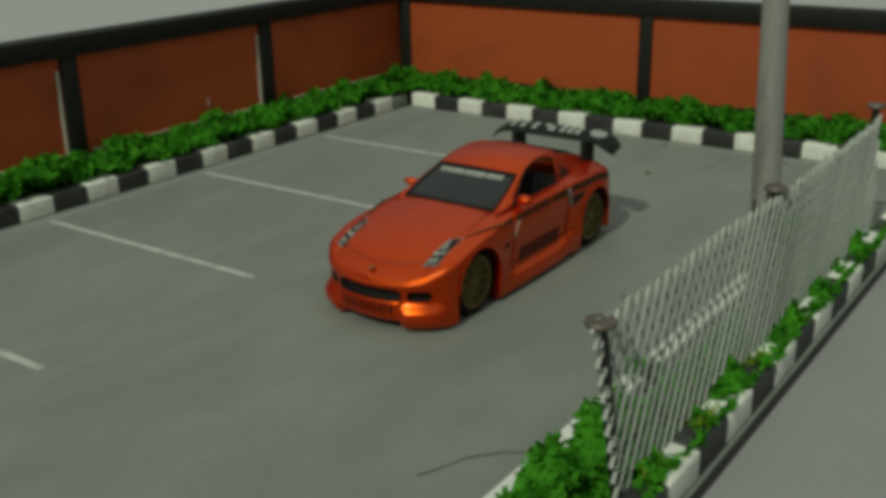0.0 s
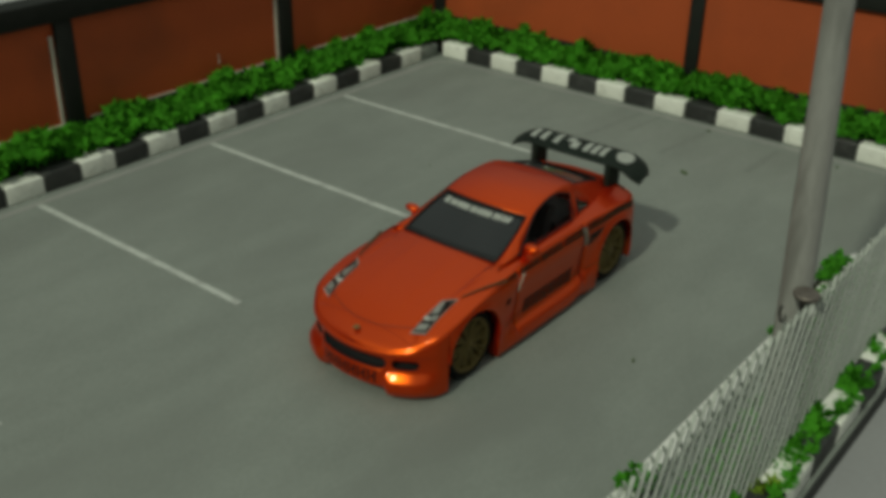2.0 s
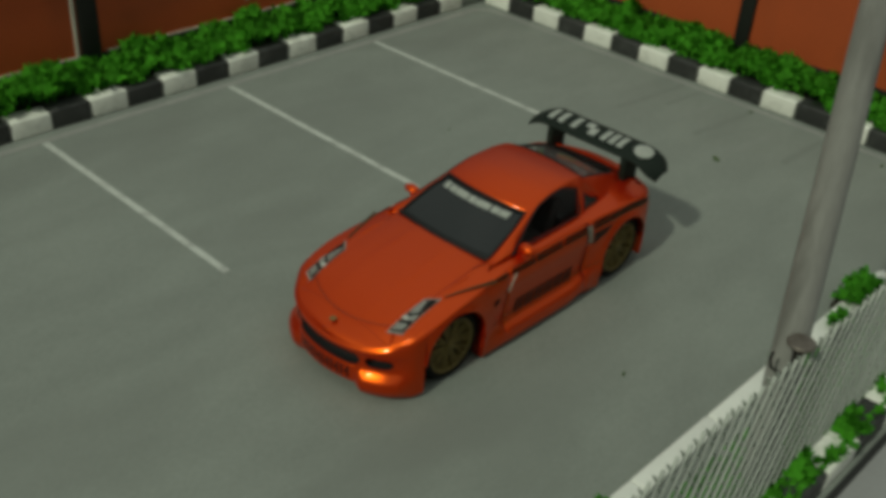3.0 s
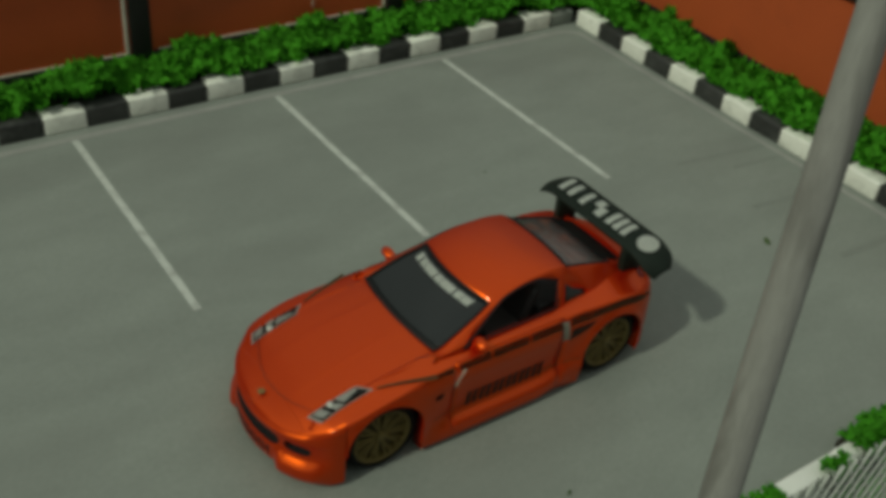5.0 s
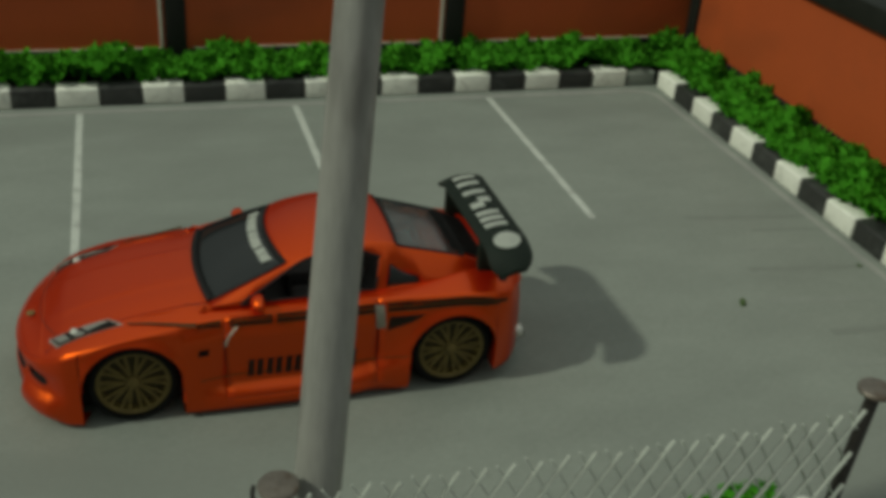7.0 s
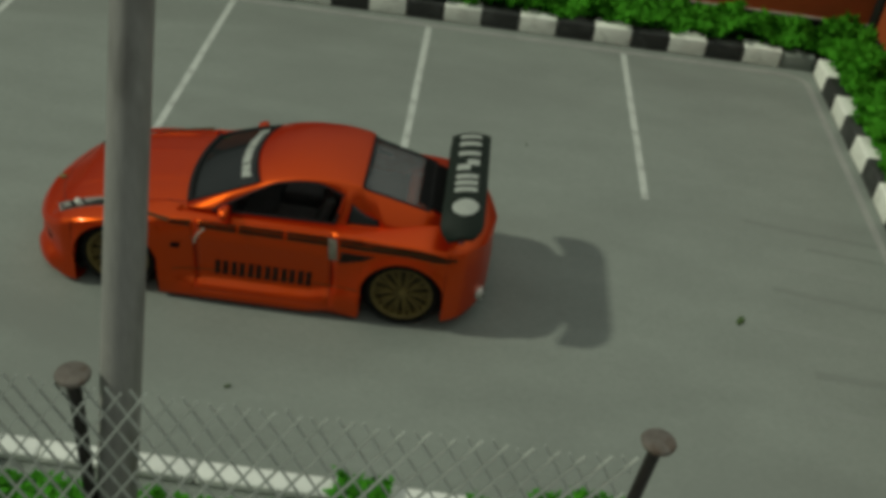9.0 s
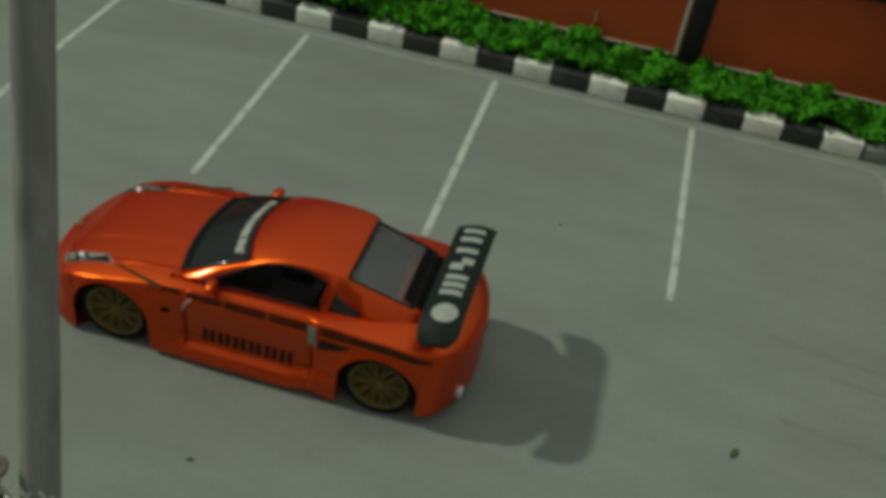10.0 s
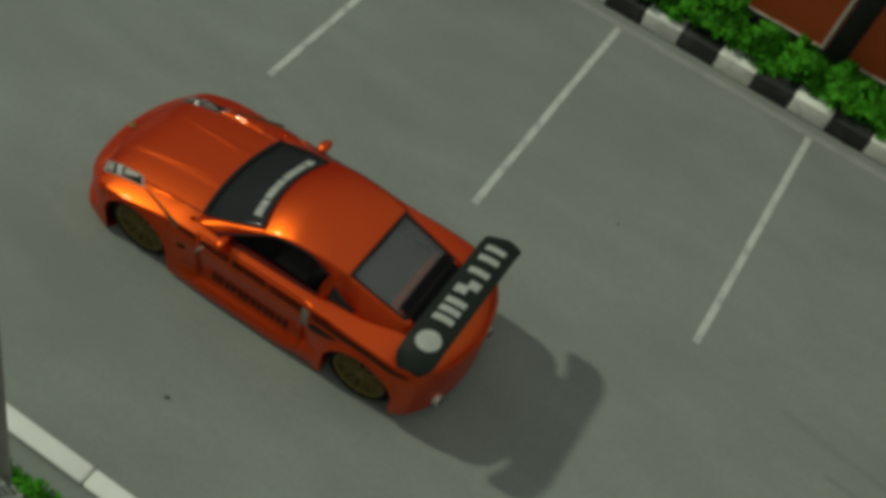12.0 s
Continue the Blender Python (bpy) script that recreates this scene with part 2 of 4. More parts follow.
for x0, y0, x1, y1, w, mat_, lab in ((6.88, -2.5, 7.2, 0.1, 0.12, SCUFF, "faint grey scuff mark on the asphalt"), (9.03, -2.3, 9.3, 0.0, 0.14, SCUFF, "faint grey scuff mark on the asphalt"),
                                     (11.25, -2.0, 11.32, -0.1, 0.16, SCUFF, "faint grey scuff mark on the asphalt"), (7.6, -1.4, 7.75, 0.1, 0.1, SCUFF, "faint grey scuff mark on the asphalt"),
                                     (8.2, -2.2, 8.45, -0.3, 0.2, PALE, "faint pale dust streak on the asphalt"), (10.1, -2.6, 10.4, -0.4, 0.22, PALE, "faint pale dust streak on the asphalt"),
                                     (12.1, -2.4, 12.3, -0.2, 0.18, PALE, "faint pale dust streak on the asphalt")):
    bm = flat(-w / 2, w / 2, 0, math.hypot(x1 - x0, y1 - y0), 0.003, 0.02, 0.2)
    bmesh.ops.rotate(bm, verts=bm.verts[:], cent=(0, 0, 0), matrix=Matrix.Rotation(-math.atan2(x1 - x0, y1 - y0), 3, "Z"))
    bmesh.ops.translate(bm, verts=bm.verts[:], vec=(x0, y0, 0))
    single("tyre_scuff", bm, mat_, (x0, y0, 0), lab, "scuff mark", "scuff marks", "structure")


# ---- kerbs ----
def kerb(name, along, fixed0, fixed1, start, step, count, first_white, label, height=0.46, plain=False, stone="kerb_stone"):
    """A row of kerb stones painted white and black in turn; along: the axis of the row."""
    mid = start + step * count / 2
    at = ((fixed0 + fixed1) / 2, mid, 0) if along == "y" else (mid, (fixed0 + fixed1) / 2, 0)
    ob = thing(name, at, label, "kerb", kind="structure")
    for k in range(count):
        a, b = start + step * k + 0.008, start + step * (k + 1) - 0.008
        h = height + 0.03 * noise.noise(Vector((k * 1.7, fixed0, 3)))
        lo, hi = sorted((a, b))
        bm = box(fixed0, fixed1, lo, hi, 0, h, 0.045, 3) if along == "y" else box(lo, hi, fixed0, fixed1, 0, h, 0.045, 3)
        rough_up(bm, 0.02, 2.2, k * 3.1)
        for v in bm.verts:
            v.co.z = max(v.co.z, 0)
        white = plain or (k % 2 == 0) == first_white
        part(stone, bm, KERB_P if plain else KERB_W if white else KERB_B, ob, "white painted kerb stone" if white else "black painted kerb stone", smooth=True)
    return ob


kerb("kerb_west", "y", X_W - 0.5, X_W, -29.285, 0.963, 30, False, "kerb of alternating black and white stones before the turf")
kerb("kerb_north", "x", Y_N, Y_N + 0.5, -0.39, 0.962, 19, True, "kerb of alternating black and white stones before the turf")
kerb("kerb_island_outer", "y", 16.5, EAST - 0.06, -19.5, 1.027, 15, True, "kerb of alternating black and white stones along the fence")
kerb("kerb_island_inner", "y", 14.9, 15.22, -19.54, 2.08, 7, True, "low plain white kerb along the inner side of the fence", height=0.18, plain=True)
kerb("kerb_island_south", "x", -19.9, -19.55, 14.95, 0.98, 2, True, "short white kerb closing the island", height=0.2, plain=True)
kerb("kerb_island_north", "x", -5.2, -4.95, 14.95, 0.98, 2, True, "short white kerb closing the island", height=0.2, plain=True)

# added block, covers the dark end face of the soil in the open corner
single("corner_fill", rough_up(box(X_W - 0.52, X_W - 0.02, -0.36, Y_N + 0.02, 0, 0.38, 0.05, 3), 0.02), ASPHALT, (X_W - 0.25, 0, 0), "added asphalt-grey block covering the soil's end between the two kerbs", "kerb", kind="structure", smooth=True)


# ---- turf ----
def turf(name, x0, x1, y0, y1, base, low, high, density, label, tufts=(), size=(0.07, 0.19), spill=(0.06, 0.0), tint=None):
    """A bed of foam turf: dark soil under a great many small leaf flakes heaped in uneven clumps."""
    at = ((x0 + x1) / 2, (y0 + y1) / 2, 0)
    ob = thing(name, at, label, "turf", kind="stuff")
    part("soil", box(x0, x1, y0, y1, 0, base), SOIL, ob)
    verts, faces, norms = [], [], []
    rnd = random.Random(name)

    # rounded heads of foam, side by side; heads[k] holds those whose middle lies in the k-th centimetre along the bed
    heads = {}
    long_y = y1 - y0 > x1 - x0
    a0, a1, c0, c1 = (y0, y1, x0, x1) if long_y else (x0, x1, y0, y1)
    at_a = a0
    while at_a < a1:
        for row_ in range(max(1, round((c1 - c0) / 0.55))):
            wide = (c1 - c0) / max(1, round((c1 - c0) / 0.55))
            c = c0 + wide * (row_ + rnd.uniform(0.2, 0.8))
            heads.setdefault(int(at_a // 1), []).append((at_a + rnd.uniform(-0.3, 0.3), c, rnd.uniform(0.3, 0.56), rnd.uniform(0.35, 1.0)))
        at_a += 0.62

    def top(x, y):
        a, c = (y, x) if long_y else (x, y)
        h = 0.0
        for k in range(int(a // 1) - 1, int(a // 1) + 2):
            for ha, hc, hr, hh in heads.get(k, ()):
                d = ((a - ha) ** 2 + (c - hc) ** 2) / hr ** 2
                if d < 1:
                    h = max(h, hh * (1 - d) ** 0.5)
        h += 0.25 * noise.noise(Vector((x * 3, y * 3, x0)))
        z = low + (high - low) * max(0.0, h)
        for tx, ty, tr, th in tufts:
            z += th * math.exp(-((x - tx) ** 2 + (y - ty) ** 2) / tr ** 2)
        return z

    def leaf(c, u, r, broad):
        v = u.cross(Vector((rnd.gauss(0, 1), rnd.gauss(0, 1), rnd.gauss(0, 1)))).normalized()
        w = u.cross(v)
        k = len(verts)
        verts.extend((c - u * r * 0.7, c + v * r * broad + w * r * 0.2, c + u * r, c - v * r * broad + w * r * 0.2))
        f = (k, k + 1, k + 2, k + 3) if u.cross(v).z < 0 else (k + 3, k + 2, k + 1, k)
        faces.extend(((f[0], f[1], f[2]), (f[0], f[2], f[3])))
        gx, gy = (ground(c.x + 0.06, c.y) - ground(c.x - 0.06, c.y)) / 0.12, (ground(c.x, c.y + 0.06) - ground(c.x, c.y - 0.06)) / 0.12
        out = Vector((-gx * 0.6, -gy * 0.6, 1.0)).normalized()
        norms.extend([(out + Vector((rnd.gauss(0, 0.3), rnd.gauss(0, 0.3), 0))).normalized()] * 4)

    def ground(x, y):
        return top(min(max(x, x0), x1), min(max(y, y0), y1))

    def lifted(x, y, z):
        return max(z, 0.5) if x > x1 or y < y0 else z

    # a bed of small crumbs, and tufts of longer leaves spreading out of it
    for i in range(int((x1 - x0) * (y1 - y0) * density * 0.55)):
        x, y = rnd.uniform(x0 - 0.06, x1 + spill[0] * 0.6), rnd.uniform(y0 - spill[1] * 0.6, y1)
        z = lifted(x, y, base + (ground(x, y) * 0.98 - base) * rnd.random() ** 0.3)
        u = Vector((rnd.gauss(0, 1), rnd.gauss(0, 1), abs(rnd.gauss(0.5, 0.7)))).normalized()
        leaf(Vector((x, y, z)), u, rnd.uniform(*size) * 0.75, rnd.uniform(0.4, 0.8))
    for i in range(int((x1 - x0) * (y1 - y0) * density / 28) + 2):
        x, y = rnd.uniform(x0, x1 + spill[0]), rnd.uniform(y0 - spill[1], y1)
        z = lifted(x, y, ground(x, y) * rnd.uniform(0.8, 0.97))
        big = rnd.uniform(0.7, 1.25)
        for k in range(11):
            u = Vector((rnd.gauss(0, 1), rnd.gauss(0, 1), rnd.uniform(0.1, 1.5))).normalized()
            r = rnd.uniform(*size) * big
            leaf(Vector((x, y, z)) + u * r * 0.6, u, r, rnd.uniform(0.3, 0.5))
    # the foam's own body, an uneven green mat under the leaves
    nx, ny = max(2, int((x1 - x0) / 0.1)), max(2, int((y1 - y0) / 0.1))
    skin = bmesh.new()
    g = [[skin.verts.new((x, y, max(base + 0.01, ground(x, y) * 0.86 + 0.05 * noise.noise(Vector((x * 6, y * 6, 3)))))) for x in [x0 + (x1 - x0) * i / nx for i in range(nx + 1)]]
         for y in [y0 + (y1 - y0) * j / ny for j in range(ny + 1)]]
    for a, b in zip(g, g[1:]):
        for i in range(nx):
            skin.faces.new((a[i], a[i + 1], b[i + 1], b[i]))
    part("mat", skin, tint or GRASS, ob, smooth=True)
    me = bpy.data.meshes.new("flakes")
    me.from_pydata([(p - Vector(at)) * CM for p in verts], [], faces)
    me.shade_smooth()
    me.normals_split_custom_set_from_vertices(norms)
    me.materials.append(tint or GRASS)
    fl = new("flakes", me)
    fl.parent = ob
    tagged(fl, kind="stuff")
    return ob


turf("turf_west", WALL_X + 0.02, X_W - 0.42, -30.0, Y_N + 0.4, 0.35, 0.5, 1.15, 900, "bright green foam turf between kerb and wall",
     ((-1.4, -7.6, 0.45, 0.3), (-1.4, -13.2, 0.5, 0.2)), spill=(0.3, 0.0))
turf("turf_north", WALL_X + 0.02, 17.5, Y_N + 0.42, WALL_Y - 0.02, 0.35, 0.5, 1.12, 900, "bright green foam turf between kerb and wall",
     ((8.9, 1.3, 0.4, 0.35),), spill=(0.0, 0.26))
clumps = [(16.6, -18.6 + 0.9 * k + 0.3 * math.sin(k * 2.3), 0.3, 0.3 + 0.14 * math.sin(k * 1.7)) for k in range(15)]
turf("turf_island", 15.6, 16.8, -19.5, -5.25, 0.12, 0.15, 0.42, 950, "green foam turf strip under the mesh fence", clumps, (0.05, 0.13), spill=(0.12, 0.0))
turf("turf_tuft", 15.4, 15.95, -19.1, -15.7, 0.14, 0.35, 0.75, 900, "taller green foam tuft spilling over the kerb", ((15.4, -16.6, 0.5, 0.15), (15.5, -18.3, 0.5, 0.3)), (0.05, 0.14))
for x, y, s in ((16.52, -17.25, 0.16), (16.5, -15.55, 0.18), (16.55, -13.4, 0.12)):
    turf("turf_tuft", x - s, x + s, y - s * 2.2, y + s * 2.2, 0.14, 0.4, 0.56, 1000, "yellow-green foam tuft at the kerb", (), (0.05, 0.12), tint=MOSS)
for x, y, s in ((15.12, -14.3, 0.2), (15.3, -7.3, 0.2), (15.24, -8.97, 0.24), (15.18, -6.1, 0.4)):
    turf("turf_tuft", x - s, x + s, y - s * 1.5, y + s * 1.5, 0.14, 0.3, 0.5, 1100, "small green foam tuft on the white kerb", (), (0.05, 0.12))

# ---- walls: orange panels in a black frame ----
def wall(name, along, face, posts, post_w, label, out, end0, end1):
    """Panels between black posts, with a deep top rail and a bottom rail. out: the side to which the wall looks (+1 or -1)."""
    at = (face, (end0 + end1) / 2, 0) if along == "y" else ((end0 + end1) / 2, face, 0)
    ob = thing(name, at, label, "boundary wall", kind="structure")

    def block(a, b, d0, d1, z0, z1, bevel):
        lo, hi = sorted((face - out * d0, face - out * d1))
        return box(lo, hi, a, b, z0, z1, bevel) if along == "y" else box(a, b, lo, hi, z0, z1, bevel)

    part("top_rail", rough_up(block(end0, end1, -0.1, 0.62, 3.42, 3.93, 0.03), 0.012), FRAME, ob, "black painted top rail", True)
    part("bottom_rail", rough_up(block(end0, end1, -0.03, 0.3, 0.0, 0.88, 0.03), 0.012), FRAME, ob, "black painted bottom rail", True)
    marks = sorted(posts)
    for p in marks:
        part("post", rough_up(block(p - post_w / 2, p + post_w / 2, -0.06, 0.4, 0.0, 3.5, 0.04), 0.015, 1.5, p), FRAME, ob, "black painted post", True)
    edges = [end0] + marks + [end1]
    for a, b in zip(edges, edges[1:]):
        lo, hi = a + post_w * 0.4, b - post_w * 0.4
        if hi - lo < 0.6:
            continue
        panel = part("panel", block(lo, hi, 0.05, 0.2, 0.8, 3.5, 0.01), PANEL, ob)
        if along == "x":
            continue
        part("panel_edge", rough_up(block(lo + 0.2, hi - 0.1, 0.0, 0.05, 0.885, 0.915, 0.006), 0.02, 1.3, a), RAW, panel, "raw white cut edge")
        if b > 0:
            continue
        part("panel_edge", rough_up(block(hi - 0.19, hi - 0.11, 0.0, 0.05, 0.92, 3.1, 0.008), 0.02, 0.8, b), RAW, panel, "raw white cut edge")
    return ob


wall("wall_west", "y", WALL_X, (-26.3, -19.15, -12.0, -4.9), 0.5, "orange panel wall in a black frame", 1, -33.0, 2.3)
wall("wall_north", "x", WALL_Y, (-1.75, 7.58, 16.9), 0.44, "orange panel wall in a black frame", -1, -1.9, 17.2)

# ---- mesh fence on nails ----
FX, FY0, FY1, FZ0, FZ1 = 16.4, -18.6, -6.0, 0.2, 2.95
fence = thing("mesh_fence", (FX, (FY0 + FY1) / 2, 0.3), "white expanded-metal mesh fence fixed to nails", "fence")
CELL_W, CELL_H = 0.28, 0.49
run = (FZ1 - FZ0) * CELL_W / CELL_H


def sway(y, f):
    """How far the sheet bulges out of its plane at y and at the share f of its height."""
    return 0.1 * (1 - f) + 0.06 * noise.noise(Vector((y * 0.35, f * 0.8, 1)))


def strand(pts, thick, deep):
    """A flat metal strand along points, thin in the sheet and deep across it, with the slight twist of expanded metal."""
    bm = bmesh.new()
    rings = []
    for p, q in ((pts[0], pts[-1]), (pts[-1], pts[0])):
        d = (pts[-1] - pts[0]).normalized()
        across = Vector((1, 0, 0.25)).normalized()
        flat_ = d.cross(across).normalized()
        rings.append([bm.verts.new(p + flat_ * a * thick + across * b * deep) for a, b in ((-1, -1), (1, -1), (1, 1), (-1, 1))])
    for k in range(4):
        bm.faces.new((rings[0][k], rings[0][(k + 1) % 4], rings[1][(k + 1) % 4], rings[1][k]))
    bm.faces.new(rings[0][::-1])
    bm.faces.new(rings[1])
    bmesh.ops.recalc_face_normals(bm, faces=bm.faces[:])
    return bm


for lean in (1, -1):
    count = int((FY1 - FY0 + run) / CELL_W) + 1
    for i in range(count):
        ya = FY0 - (run if lean > 0 else 0) + (i + 0.05 * noise.noise(Vector((i * 1.3, lean * 5, 2)))) * CELL_W
        yb = ya + lean * run
        za, zb = FZ0, FZ1 + 0.1 * noise.noise(Vector((i * 0.9, lean, 0))) - 0.12 * ease((yb + 15.5) / 3) * ease((-5.0 - yb) / 2)
        # the south end of the sheet is cut on the slant
        ends = []
        for k in range(25):
            f = k / 24
            y = ya + (yb - ya) * f
            if FY0 + 0.62 * (1 - f) <= y <= FY1:
                ends.append((y, f))
        if len(ends) < 2:
            continue
        pts = [Vector((FX + sway(y, f) + 0.012 * lean, y, za + (zb - za) * f)) for y, f in (ends[0], ends[-1])]
        part("strand", strand(pts, 0.012 if lean > 0 else 0.007, 0.022 if lean > 0 else 0.02), WIRE, fence)

# the closed cells along the cut south end
for flip in (-1, 1):
    zig = []
    for k in range(12):
        f = k / 11
        y = -17.93 - 0.62 * f + flip * 0.13 * (1 if k % 2 else -1)
        zig.append(Vector((FX + sway(y, f), y, 0.25 + 2.65 * f)))
    part("end_strand", tube(zig, 0.03, 6), WIRE, fence, smooth=True)

for x, y, z, bx, by in ((16.4, -18.45, 2.95, 16.46, -17.85), (16.3, -12.15, 2.9, 16.33, -12.1), (16.27, -5.8, 3.05, 16.27, -6.02)):
    nail = thing("fence_nail", (bx, by, 0.0), "large weathered steel nail serving as fence post", "nail", "fence nails")
    part("shank", tube(((bx, by, 0.0), (x, y, z - 0.06)), 0.075, 14), NAIL_DARK, nail, "dark rusted shank", True)
    part("head", lathe(((0.15, -0.08), (0.185, -0.06), (0.195, -0.025), (0.18, 0.0), (0.1, 0.01)), (x, y, z), sides=28), NAIL, nail, "flat round grey head", True)

pole = thing("lamp_pole", (16.18, -11.93, 0.0), "tall plain grey dowel pole beside the fence", "pole")
part("shaft", tube([(16.18 - 0.063 * z, -11.93 + 0.073 * z, z) for z in (0.0, 2.0, 4.0, 6.0, 8.0, 10.5)], 0.235, 28, taper=(1.03, 0.99, 0.94, 0.87, 0.8, 0.73)), POLE, pole, smooth=True)
# ---- the car: a die-cast coupe ----


def candy(name, red, flake, share, rough):
    """Candy lacquer: a deep red ground strewn with orange metal flake, under a clear coat."""
    m = material(name, red, 0.5, 0.0, vary=0.08, scale=60, fine=6000, bump=0.06, spec=0.1, coat=0.2)
    n, l = m.node_tree.nodes, m.node_tree.links
    ground = n["Principled BSDF"]
    ground.inputs["Coat Roughness"].default_value = 0.07
    metal, both = n.new("ShaderNodeBsdfPrincipled"), n.new("ShaderNodeMixShader")
    metal.inputs["Base Color"].default_value = (*flake, 1)
    metal.inputs["Metallic"].default_value, metal.inputs["Roughness"].default_value = 1.0, rough
    metal.inputs["Coat Weight"].default_value, metal.inputs["Coat Roughness"].default_value = 0.4, 0.07
    both.inputs["Fac"].default_value = share
    l.new(ground.outputs[0], both.inputs[1])
    l.new(metal.outputs[0], both.inputs[2])
    l.new(both.outputs[0], n["Material Output"].inputs["Surface"])
    return m


PAINT = candy("orange metallic car paint", (0.35, 0.007, 0.001), (0.94, 0.14, 0.004), 0.47, 0.33)
GLASS = glass("smoked plastic glass", (0.02, 0.024, 0.025), 0.07, 0.25, (0.05, 0.054, 0.054))
REAR_GLASS = glass("smoked rear glass", (0.6, 0.62, 0.61), 0.06, 0.92)
CHROME = material("dull chrome", (0.56, 0.57, 0.52), 0.35, 0.6, vary=0.25, scale=900, fine=4000, bump=0.2)
TRIM = material("black trim plastic", (0.009, 0.009, 0.009), 0.65, vary=0.3, scale=500, spec=0.25)
TYRE = material("black rubber", (0.008, 0.008, 0.008), 0.85, vary=0.3, scale=700, bump=0.4, spec=0.15)
GOLD = material("dark gold wheel paint", (0.165, 0.12, 0.034), 0.5, 0.3, vary=0.25, scale=600, fine=3000, bump=0.15)
DISC = material("dark brown wheel backing", (0.06, 0.046, 0.017), 0.75, vary=0.3, scale=600)
WING = material("black green wing plastic", (0.011, 0.017, 0.013), 0.6, vary=0.2, scale=300, fine=2500, bump=0.1, spec=0.15)
PRINT_W = material("white print", (0.62, 0.65, 0.6), 0.5, vary=0.15, scale=900)
PRINT_D = material("dark brown print", (0.03, 0.013, 0.006), 0.45, vary=0.3, scale=900)
PRINT_G = material("dull gold print", (0.2, 0.13, 0.04), 0.45, 0.3, vary=0.3, scale=900)
PRINT_R = material("dark red print", (0.055, 0.006, 0.003), 0.4, vary=0.3, scale=900)
BARE = material("bare worn metal", (0.5, 0.48, 0.4), 0.5, 0.5, vary=0.25, scale=1200)
CABIN = material("dark grey cabin plastic", (0.05, 0.05, 0.05), 0.6, vary=0.3, scale=500)
SEAT = material("grey seat plastic", (0.05, 0.05, 0.047), 0.6, vary=0.3, scale=600)
LAMP_RED = material("red lamp plastic", (0.2, 0.006, 0.004), 0.2, vary=0.2, scale=600, coat=0.5)

CX = 10.07
WHEELS = (-13.49, -8.96)
W_R, ARCH_R, WHEEL_Z = 0.63, 0.67, 0.63


def curve(x, pts):
    """A smooth curve through points that never overshoots them."""
    xs, ys = [p[0] for p in pts], [p[1] for p in pts]
    if x <= xs[0]:
        return ys[0]
    if x >= xs[-1]:
        return ys[-1]
    k = max(i for i in range(len(xs) - 1) if xs[i] <= x)
    s = [(ys[i + 1] - ys[i]) / (xs[i + 1] - xs[i]) for i in range(len(xs) - 1)]

    def slope(i):
        if i == 0 or i == len(xs) - 1:
            return s[0 if i == 0 else -1]
        return 0.0 if s[i - 1] * s[i] <= 0 else 2 * s[i - 1] * s[i] / (s[i - 1] + s[i])

    h = xs[k + 1] - xs[k]
    t = (x - xs[k]) / h
    return ((1 + 2 * t) * (1 - t) ** 2 * ys[k] + t * (1 - t) ** 2 * h * slope(k) + t * t * (3 - 2 * t) * ys[k + 1]
            + t * t * (t - 1) * h * slope(k + 1))


HALF = ((-15.04, 0.0), (-15.035, 0.15), (-15.02, 0.3), (-14.97, 0.58), (-14.87, 0.88), (-14.72, 1.14), (-14.5, 1.31), (-14.3, 1.395), (-14.1, 1.435), (-13.5, 1.45),
        (-8.7, 1.45), (-8.3, 1.41), (-8.05, 1.3), (-7.88, 1.1), (-7.74, 0.85), (-7.65, 0.55), (-7.6, 0.25), (-7.58, 0.0))
SHOULDER = ((-15.04, 0.9), (-14.8, 1.0), (-14.5, 1.12), (-14.0, 1.3), (-13.5, 1.41), (-13.0, 1.48), (-12.3, 1.54), (-11.0, 1.59), (-9.5, 1.62),
            (-8.8, 1.61), (-8.3, 1.56), (-7.9, 1.45), (-7.58, 1.33))
CREST = ((-15.04, 0.97), (-14.85, 1.08), (-14.5, 1.24), (-14.0, 1.42), (-13.5, 1.54), (-13.0, 1.625), (-12.5, 1.685), (-11.5, 1.7), (-9.5, 1.7),
         (-8.7, 1.74), (-8.3, 1.72), (-7.95, 1.65), (-7.75, 1.57), (-7.58, 1.44))
UNDER = ((-15.04, 0.3), (-14.97, 0.27), (-14.92, 0.1), (-14.8, 0.07), (-14.5, 0.13), (-14.2, 0.2), (-12.9, 0.1), (-9.6, 0.1), (-8.4, 0.22), (-7.9, 0.28), (-7.58, 0.34))
SKIRT = ((0.0, 0.955), (0.08, 1.0), (0.2, 1.022), (0.32, 1.018), (0.4, 0.985), (0.49, 0.922), (0.62, 0.918), (0.85, 0.936), (1.1, 0.963), (1.3, 0.985), (1.42, 0.985), (1.65, 0.965))
FLANK = ((0.0, 0.97), (0.12, 1.0), (1.15, 1.0), (1.4, 0.988), (1.65, 0.965))
FASCIA = ((0.0, 0.04), (0.2, 0.0), (0.44, 0.0), (0.56, 0.085), (0.7, 0.06), (0.86, 0.035), (0.96, 0.07), (1.08, 0.15), (1.4, 0.2))
N_SIDE, N_TOP = 34, 36


